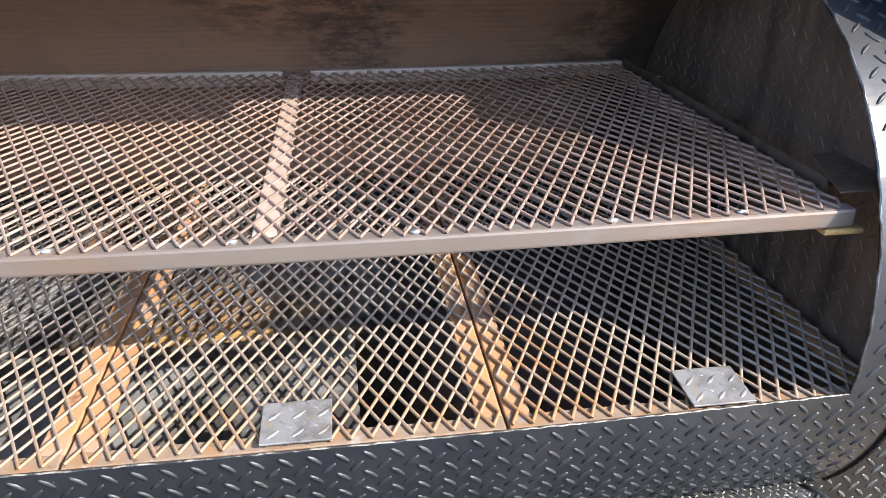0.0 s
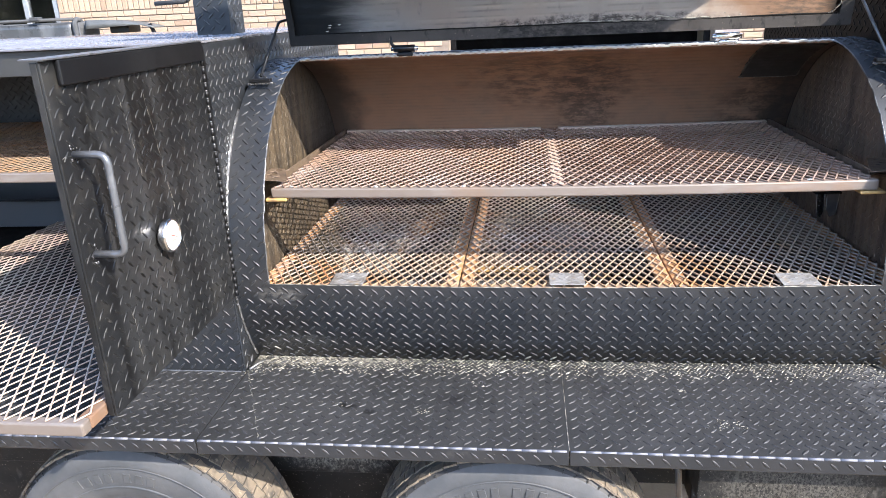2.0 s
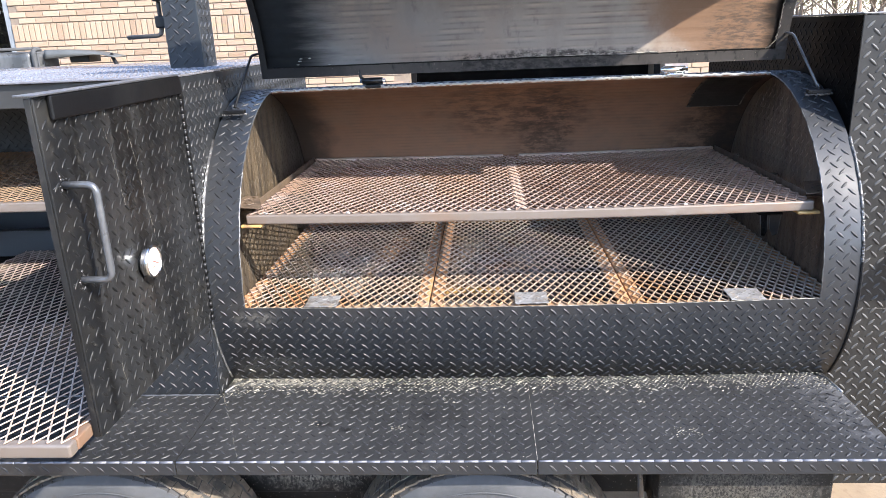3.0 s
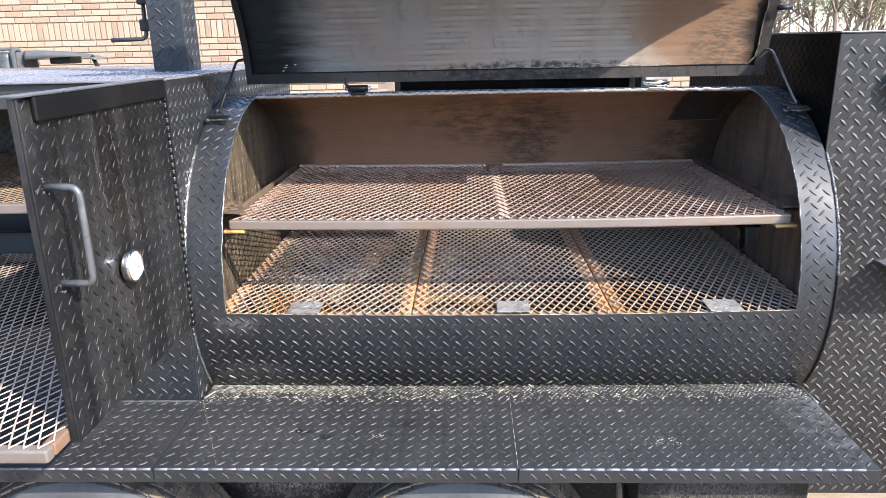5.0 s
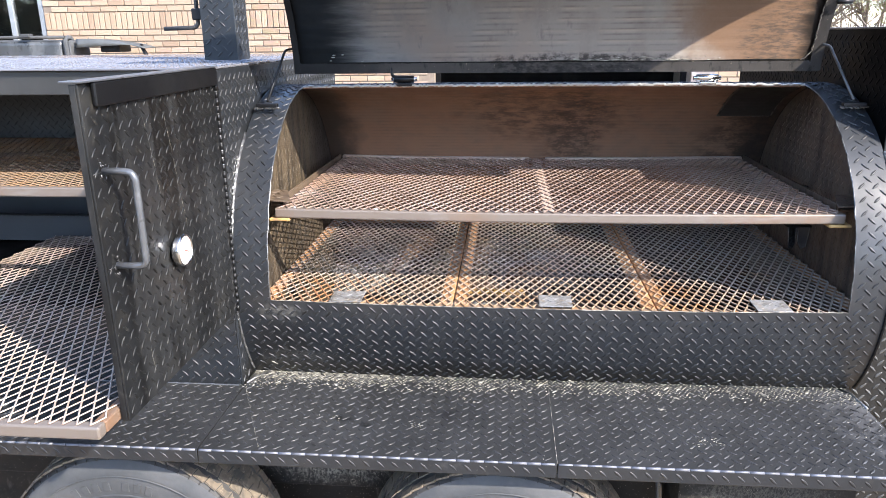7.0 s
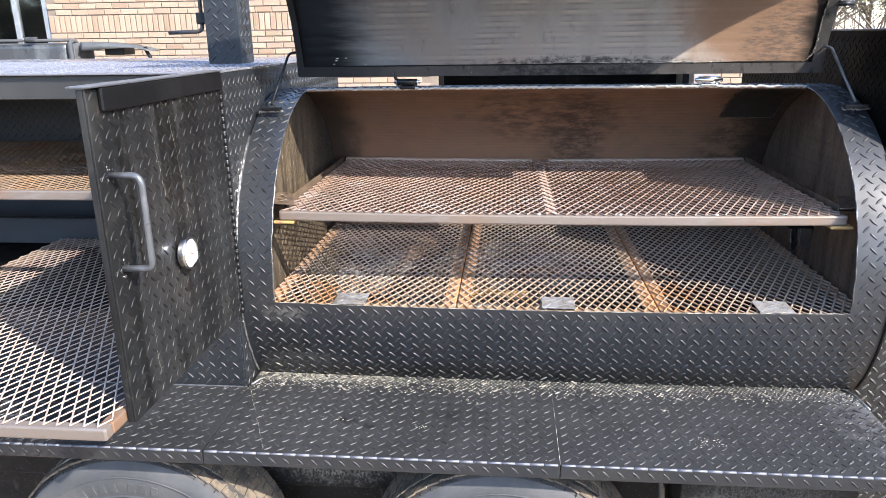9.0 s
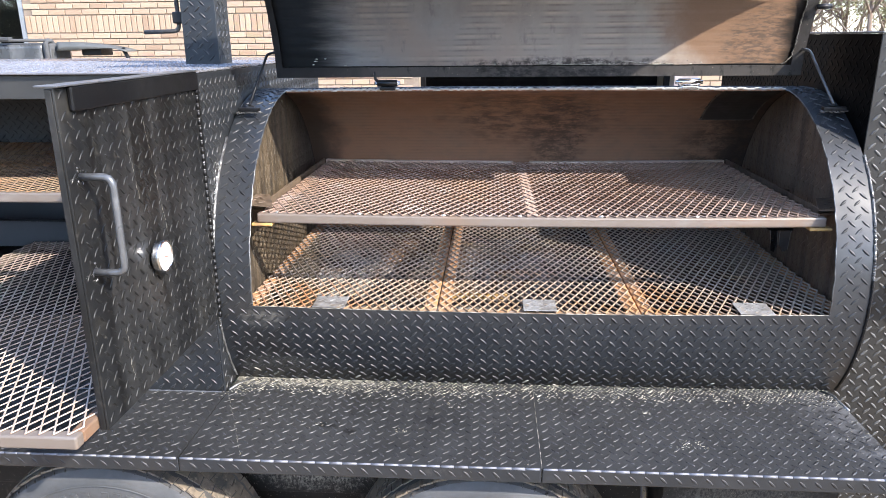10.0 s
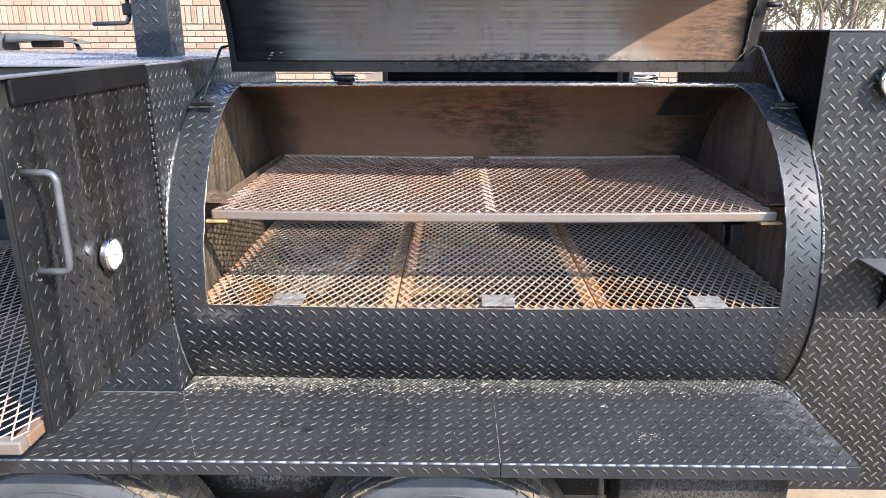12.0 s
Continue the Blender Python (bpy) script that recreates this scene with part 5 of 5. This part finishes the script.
# ---- trailer frame ----
trailer = thing("trailer", (0, 0.4, 0.0), "black welded steel trailer on four wheels under the smoker", "trailer")
boxed("side_beam", -2.6, 0.70, -0.02, 0.06, 0.50, 0.62, DARK_STEEL, trailer, 0.004, "muddy black side beam")
boxed("side_beam", -2.6, 0.845, 0.95, 1.03, 0.50, 0.62, DARK_STEEL, trailer, 0.004)
boxed("skirt_plate", -2.6, 0.20, 0.061, 0.066, 0.12, 0.79, DARK_STEEL, trailer, 0.001, "mud-spotted skirt plate")
boxed("outrigger_box", 0.30, 0.705, -0.262, -0.03, 0.642, 0.762, DARK_STEEL, trailer, 0.004, "mud-spotted black box beam")
for x in (-1.9, -0.53, 0.15, 0.66):
    boxed("cross_member", x - 0.02, x + 0.02, 0.0665, 0.9495, 0.51, 0.59, DARK_STEEL, trailer, 0.003)
rod("brace_rod", [(0.262, -0.2, 0.766), (0.30, -0.12, 0.50)], 0.008, BAR_GREY, trailer, 8, "thin grey brace rod")
boxed("spring_hanger", 0.33, 0.39, -0.10, -0.021, 0.50, 0.645, DARK_STEEL, trailer, 0.004)
boxed("leg", 1.35, 1.41, 1.2, 1.26, 0.0, 0.3995, DARK_STEEL, trailer, 0.004)
boxed("leg", -2.5, -2.44, 0.2, 0.26, 0.0, 0.50, DARK_STEEL, trailer, 0.004)
boxed("shelf_bracket", -1.6, -1.59, -0.28, -0.0205, 0.735, 0.771, DARK_STEEL, trailer, 0.002)


# ---- wheels ----
def wheel(x, y0, label):
    cz, wd = 0.362, 0.20
    bm = bmesh.new()
    lathe(bm, [(0.342, 0.010), (0.353, 0.02), (0.358, 0.032), (0.361, 0.1), (0.358, wd - 0.032), (0.353, wd - 0.02), (0.33, wd - 0.004), (0.25, wd), (0.195, wd - 0.02)], (x, y0, cz), "y", 72)
    tyre = part("wheel", bm, RUBBER, trailer, label, smooth=True)
    bm = bmesh.new()
    prof = [(0.195, 0.02), (0.215, 0.004), (0.24, -0.003), (0.29, -0.006), (0.325, 0.002), (0.342, 0.010)]
    lathe(bm, prof, (x, y0, cz), "y", 72)
    part("sidewall", bm, SIDEWALL, tyre, "grey sun-bleached sidewall", smooth=True)
    bm = bmesh.new()
    n = 64
    for k in range(n):
        a = 2 * math.pi * k / n
        for row, (yy, wdt, off, rad) in enumerate(((0.028, 0.033, 0, 0.3555), (0.064, 0.034, 0.5, 0.3595), (0.1, 0.034, 0, 0.361), (0.136, 0.034, 0.5, 0.3595), (0.172, 0.033, 0, 0.3555))):
            aa = a + off * 2 * math.pi / n
            m = Matrix.Translation((x, y0 + yy, cz)) @ Matrix.Rotation(aa, 4, "Y") @ Matrix.Translation((0, 0, rad)) @ Matrix.Rotation(radians(7 if row % 2 else -7), 4, "Z")
            box(bm, -0.0162, 0.0162, -wdt / 2, wdt / 2, -0.003, 0.0022, 0, m)
    part("tread_pattern", bm, MUD, tyre, "", "stuff")
    bm = bmesh.new()
    for k in range(72):
        m = Matrix.Translation((x, y0, cz)) @ Matrix.Rotation(2 * math.pi * k / 72, 4, "Y")
        box(bm, -0.0014, 0.0014, 0.0092, 0.02, 0.334, 0.3475, 0, m)
    part("shoulder_grooving", bm, RUBBER, tyre, "", "stuff")
    bm = bmesh.new()
    lathe(bm, [(0.302, -0.0062), (0.304, -0.0085), (0.306, -0.0062)], (x, y0, cz), "y", 72)
    lathe(bm, [(0.246, -0.0036), (0.248, -0.007), (0.251, -0.0038)], (x, y0, cz), "y", 72)
    part("sidewall_rib", bm, SIDEWALL, tyre, smooth=True)
    for k in range(7):
        bm = bmesh.new()
        m = Matrix.Translation((x, y0, cz)) @ Matrix.Rotation(radians(-26 + k * 6.2 + (4 if k > 3 else 0)), 4, "Y")
        box(bm, -0.009, 0.009, -0.0075, -0.004, 0.262, 0.288, 0.001, m)
        part("lettering_bar", bm, SIDEWALL, tyre, "plain raised bar")
    bm = bmesh.new()
    lathe(bm, [(0.200, 0.012), (0.197, 0.004), (0.190, 0.004), (0.183, 0.03), (0.17, 0.05), (0.12, 0.052), (0.10, 0.035), (0.055, 0.034), (0.05, 0.0), (0.03, -0.01), (0.002, -0.011)], (x, y0, cz), "y", 56)
    part("rim", bm, RIM, tyre, "silver steel rim", smooth=True)
    return tyre


wh = wheel(-1.087, -0.268, "dusty grey wheel with muddy tread")
GROW = 1.028
wh.scale, wh.location = (GROW, 1, GROW), ((1 - GROW) * -1.087, 0, 0)
for dx, dy in ((0.965, 0), (0, 1.15), (0.965, 1.15)):
    copy_thing(wh, pose(dx + wh.location.x, dy, 0))

# ---- brick building behind ----
WY = 6.6
GAP0, GAP1, BEND = -0.95, 1.95, 2.7
bm = bmesh.new()
box(bm, -5.59, GAP0, WY + 0.012, WY + 0.25, -0.02, 4.6)
box(bm, -9.5, -5.59, WY + 0.012, WY + 0.25, -0.02, 1.1)
box(bm, -9.5, -5.59, WY + 0.012, WY + 0.25, 2.6, 4.6)
box(bm, GAP0, GAP1, WY + 0.012, WY + 0.25, 2.3, 4.6)
box(bm, GAP1, BEND, WY + 0.012, WY + 0.25, -0.02, 4.6)
box(bm, BEND - 0.25, BEND, WY + 0.25, WY + 6, -0.02, 4.6)
wall = tagged(part("wall_back", bm, MORTAR), "tan brick building wall with a soldier course", "wall", "", "structure")
tagged(boxed("building_roof", -9.6, BEND + 0.1, WY - 0.1, WY + 6.1, 4.61, 4.75, GREY_PAINT, None, 0.01), "flat grey building roof", "roof", "", "structure")
CH = 0.0677
SOLD0, SOLD1 = 1.837, 2.035


def brick_mesh(w, h):
    bm = bmesh.new()
    box(bm, -w / 2, w / 2, 0, 0.03, -h / 2, h / 2)
    bmesh.ops.bevel(bm, geom=[e for e in bm.edges if all(v.co.y < 0.01 for v in e.verts)], offset=0.003, segments=1, affect="EDGES")
    me = bpy.data.meshes.new("brick")
    bm.to_mesh(me)
    bm.free()
    me.materials.append(BRICK)
    return me


stretcher, soldier = brick_mesh(0.193, 0.057), brick_mesh(0.057, 0.187)
places = []
z = SOLD0 - CH / 2
row = 0
while z > 0.9:
    places += [(x + 0.1015 * (row % 2), z, 0) for x in np.arange(-5.59 + 0.1, GAP0 - 0.195, 0.203)]
    z -= CH
    row += 1
z, row = SOLD1 + CH / 2, 1
while z < 2.9:
    places += [(x + 0.1015 * (row % 2), z, 0) for x in np.arange(-5.59 + 0.1, GAP0 - 0.195, 0.203)]
    z += CH
    row += 1
places += [(x, (SOLD0 + SOLD1) / 2, 1) for x in np.arange(-5.59 + 0.035, GAP0 - 0.03, 0.0677)]
places += [(x + 0.1 * (k % 2), 0.95 + k * CH, 0) for x in np.arange(GAP1 + 0.1, BEND - 0.2, 0.203) for k in range(12)]
brick_rng = random.Random(9)
near = [p for p in places if -5.6 < p[0] < -3.3 and 1.62 < p[1] < 2.42]
far = [p for p in places if p not in near]
far += near[290:]
for x, z, kind in near[:290]:
    b = attach(new("brick", soldier if kind else stretcher), wall)
    b.location = (x, WY - brick_rng.uniform(-0.001, 0.0015), z)
verts, faces = [], []
for x, z, kind in far:
    me = soldier if kind else stretcher
    base, dy = len(verts), brick_rng.uniform(-0.001, 0.0015)
    verts += [(v.co.x + x, v.co.y + WY - dy, v.co.z + z) for v in me.vertices]
    faces += [tuple(base + i for i in p.vertices) for p in me.polygons]
raw("brickwork", verts, faces, BRICK, wall, "", "stuff")

win = thing("window_1", (-6.6, WY, 1.1), "grey aluminium window in the brick wall", "window", "", "structure")
for x in (-5.6, -5.98, -7.3):
    boxed("window_frame", x - 0.06, x, WY + 0.02, WY + 0.09, 1.1, 2.6, WINDOW_FRAME, win, 0.004)
for z in (1.1, 2.55):
    boxed("window_frame", -7.35, -5.6, WY + 0.015, WY + 0.095, z, z + 0.05, WINDOW_FRAME, win, 0.004)
boxed("pane", -5.98, -5.66, WY + 0.05, WY + 0.056, 1.15, 2.55, GLASS, win, 0.0)
boxed("pane", -7.3, -6.04, WY + 0.05, WY + 0.056, 1.15, 2.55, GLASS, win, 0.0)
bm = bmesh.new()
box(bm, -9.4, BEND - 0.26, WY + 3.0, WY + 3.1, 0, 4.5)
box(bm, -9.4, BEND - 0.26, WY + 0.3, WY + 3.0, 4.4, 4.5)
tagged(part("room_back", bm, DARK_VOID), "room inside the building, its shade painted near black", "wall", "", "structure")
bay = thing("door_1", (0.4, WY, 0.0), "wide dark open doorway in the brick wall", "door", "", "structure")
for x in (GAP0, GAP1 - 0.06):
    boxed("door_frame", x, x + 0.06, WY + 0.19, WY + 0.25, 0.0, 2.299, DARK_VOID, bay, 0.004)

tagged(boxed("trim", GAP1 + 0.001, GAP1 + 0.26, WY - 0.02, WY + 0.011, 0.0, 2.35, TRIM, None, 0.004), "pale painted door trim", "trim", "", "structure")

# ---- parked utility vehicle ----
utv = thing("utility_vehicle", (-4.2, 4.4, 0), "parked utility vehicle with grey canvas cab and moulded roof", "vehicle")
UY = 4.1
boxed("canvas_cab", -5.3, -3.75, UY, UY + 0.3, 0.75, 1.735, CANVAS, utv, 0.05, "grey canvas cab enclosure")
for x in (-3.76, -4.5):
    rod("roll_bar", rounded([(x, UY - 0.02, 0.7), (x - 0.03, UY - 0.02, 1.752), (x - 0.05, UY + 0.12, 1.752), (x - 0.03, UY + 0.14, 0.7)], 0.06), 0.02, CANVAS, utv, 10, "padded roll bar")
VINYL = material("clouded_vinyl_window", (0.035, 0.037, 0.039), 0.3, 0.0, [((0.085, 0.088, 0.09), 3, 0.45, 0.65, (2.5, 1, 0.6), 5)], [(7, 0.9, (2, 1, 0.6))], 0.08)
bm = bmesh.new()
bmesh.ops.create_grid(bm, x_segments=40, y_segments=16, size=0.5)
for v in bm.verts:
    x, z = v.co.x * 1.3 - 4.48, v.co.y * 0.52 + 1.462
    v.co = Vector((x, UY - 0.012 + 0.007 * noise.noise(Vector((x * 9, z * 3, 2))), z))
r = bmesh.ops.extrude_face_region(bm, geom=bm.faces[:])
bmesh.ops.translate(bm, verts=[v for v in r["geom"] if isinstance(v, bmesh.types.BMVert)], vec=(0, 0.004, 0))
part("cab_window", bm, VINYL, utv, "dark clouded vinyl window with soft folds", smooth=True)
for k in range(4):
    rod("canvas_fold", [(-3.815 + 0.018 * k, UY - 0.004, 1.725), (-3.80 + 0.014 * k, UY - 0.016, 1.62), (-3.812 + 0.018 * k, UY - 0.006, 1.3)], 0.008, CANVAS, utv, 6)
rod("top_rail", [(-5.3, UY - 0.02, 1.757), (-3.79, UY - 0.02, 1.757)], 0.013, CANVAS, utv, 10)
boxed("rail_clip", -4.16, -4.08, UY - 0.05, UY + 0.01, 1.755, 1.785, CANVAS, utv, 0.006)
bm = bmesh.new()
cols = []
for i in range(25):
    k = i / 24
    x = -3.72 + 0.60 * k
    top, low = 1.742 - 0.012 * k - 0.058 * k ** 2.6, 1.690 - 0.02 * (1 - k) ** 2
    low = min(low, top - 0.012)
    cols.append([bm.verts.new(p) for p in ((x, UY, low), (x, UY + 0.03, top), (x, UY + 0.2, top), (x, UY + 0.22, low))])
for p, q in zip(cols, cols[1:]):
    for k in range(4):
        bm.faces.new((p[k], p[(k + 1) % 4], q[(k + 1) % 4], q[k]))
bm.faces.new(cols[0])
bm.faces.new(cols[-1][::-1])
canopy = part("canopy", bm, CANOPY, utv, "olive-grey moulded roof", smooth=True)
boxed("speaker_pod", -3.56, -3.39, UY + 0.1, UY + 0.3, 1.630, 1.695, SMOOTH_BLACK, canopy, 0.01)
rod("canopy_post", [(-3.17, UY + 0.05, 1.692), (-3.11, UY + 0.05, 1.55), (-2.95, UY + 0.05, 0.74)], 0.016, SMOOTH_BLACK, utv, 8)
boxed("body", -5.4, -2.6, UY - 0.05, UY + 1.3, 0.35, 0.76, CANOPY, utv, 0.06, "olive body tub")
for x in (-4.9, -3.0):
    for y in (UY - 0.06, UY + 1.1):
        bm = bmesh.new()
        lathe(bm, [(0.12, 0.0), (0.28, 0.0), (0.3, 0.03), (0.3, 0.2), (0.28, 0.23), (0.12, 0.23), (0.1, 0.1), (0.002, 0.09)], (x, y, 0.3), "y", 36)
        part("wheel", bm, RUBBER, utv, "black rubber wheel", smooth=True)


# ---- trees ----
def branch(bm, p, d, length, r, depth, rng, tips):
    pts = [p]
    n = 5
    for i in range(n):
        d = (d + Vector((rng.uniform(-1, 1), rng.uniform(-1, 1), rng.uniform(-0.3, 0.7))) * 0.12).normalized()
        pts.append(pts[-1] + d * length / n)
    tube(bm, pts, r, 5 if depth > 1 else 3, r * 0.45)
    if depth == 0:
        tips.append(pts[-1])
        return
    for i in range(11 if depth > 2 else 5):
        k = rng.randint(1, n)
        out = Vector((rng.uniform(-1, 1), rng.uniform(-1, 1), rng.uniform(-0.1, 0.7))).normalized()
        branch(bm, pts[k], (d * 0.6 + out).normalized(), length * rng.uniform(0.4, 0.62), r * 0.45, depth - 1, rng, tips)


def tree(x, y, h, r, seed, leafy, label):
    rng = random.Random(seed)
    t = thing("tree", (x, y, 0), label, "tree", "trees behind the yard")
    bm = bmesh.new()
    tips = []
    branch(bm, Vector((x, y, -0.3)), Vector((0, 0, 1)), h, r, 3, rng, tips)
    part("trunk", bm, BARK, t, "grey-brown trunk and bare limbs", smooth=True)
    verts, faces = [], []
    if not leafy:
        tips = tips[::2]
    for p in tips:
        for k in range(int(leafy * 16) + 6):
            c = p + Vector((rng.gauss(0, 0.22), rng.gauss(0, 0.22), rng.gauss(0, 0.2)))
            a = Vector((rng.uniform(-1, 1), rng.uniform(-1, 1), rng.uniform(-1, 1))).normalized() * 0.055
            b = a.cross(Vector((rng.uniform(-1, 1), rng.uniform(-1, 1), rng.uniform(-1, 1)))).normalized() * 0.03
            base = len(verts)
            verts += [tuple(c - a), tuple(c + b), tuple(c + a), tuple(c - b)]
            faces.append((base, base + 1, base + 2, base + 3))
    raw("crown", verts, faces, LEAF, t, "sparse olive leaves", "stuff")


tree_rng = random.Random(21)
KINDS = (("bare grey-brown tree with fine twigs", 0.15), ("thin tree with olive leaves", 0.9), ("brown-trunked tree with few leaves", 0.4))
for i in range(44):
    d = 24 + i * 1.1
    label, leafy = KINDS[i % 3]
    tree(d * tree_rng.uniform(0.36, 0.70), d, tree_rng.uniform(6.0, 10.0), tree_rng.uniform(0.05, 0.12), i + 1, leafy, label)


# ---- unseen woods, added on the side the smoker faces to darken reflections ----
wr = random.Random(5)
verts, faces = [], []
steps = 160
for i in range(steps + 1):
    a = radians(186 + 168 * i / steps)
    rr = 34 + 2.5 * noise.noise(Vector((i * 0.21, 2, 0)))
    h = 3.6 + 1.6 * noise.noise(Vector((i * 0.17, 0, 7))) + wr.uniform(-0.5, 0.5)
    verts += [(rr * math.cos(a), rr * math.sin(a), -0.5), (rr * math.cos(a), rr * math.sin(a), h)]
faces += [(2 * i, 2 * i + 1, 2 * i + 3, 2 * i + 2) for i in range(steps)]
for k in range(10000):
    a = radians(wr.uniform(186, 354))
    rr = wr.uniform(29, 35)
    top = 4.6 + 1.6 * noise.noise(Vector((math.degrees(a) * 0.16, 0, 7)))
    c = Vector((rr * math.cos(a), rr * math.sin(a), top * wr.random() ** 0.7))
    u = Vector((wr.uniform(-1, 1), wr.uniform(-1, 1), wr.uniform(-1, 1))).normalized() * wr.uniform(0.15, 0.4)
    v = u.cross(Vector((wr.uniform(-1, 1), wr.uniform(-1, 1), wr.uniform(-1, 1)))).normalized() * wr.uniform(0.1, 0.25)
    base = len(verts)
    verts += [tuple(c - u), tuple(c + v), tuple(c + u), tuple(c - v)]
    faces.append((base, base + 1, base + 2, base + 3))
WOODS = material("unseen_woods_leaves", (0.08, 0.082, 0.04), 0.8, 0.0, [((0.14, 0.12, 0.08), 0.4, 0.45, 0.65, ONE, 4), ((0.025, 0.028, 0.014), 2, 0.5, 0.7, ONE, 4)])
woods = raw("far_woods", verts, faces, WOODS)
tagged(woods, "unseen olive and brown woods added to darken the reflected horizon", "woods", "", "stuff")
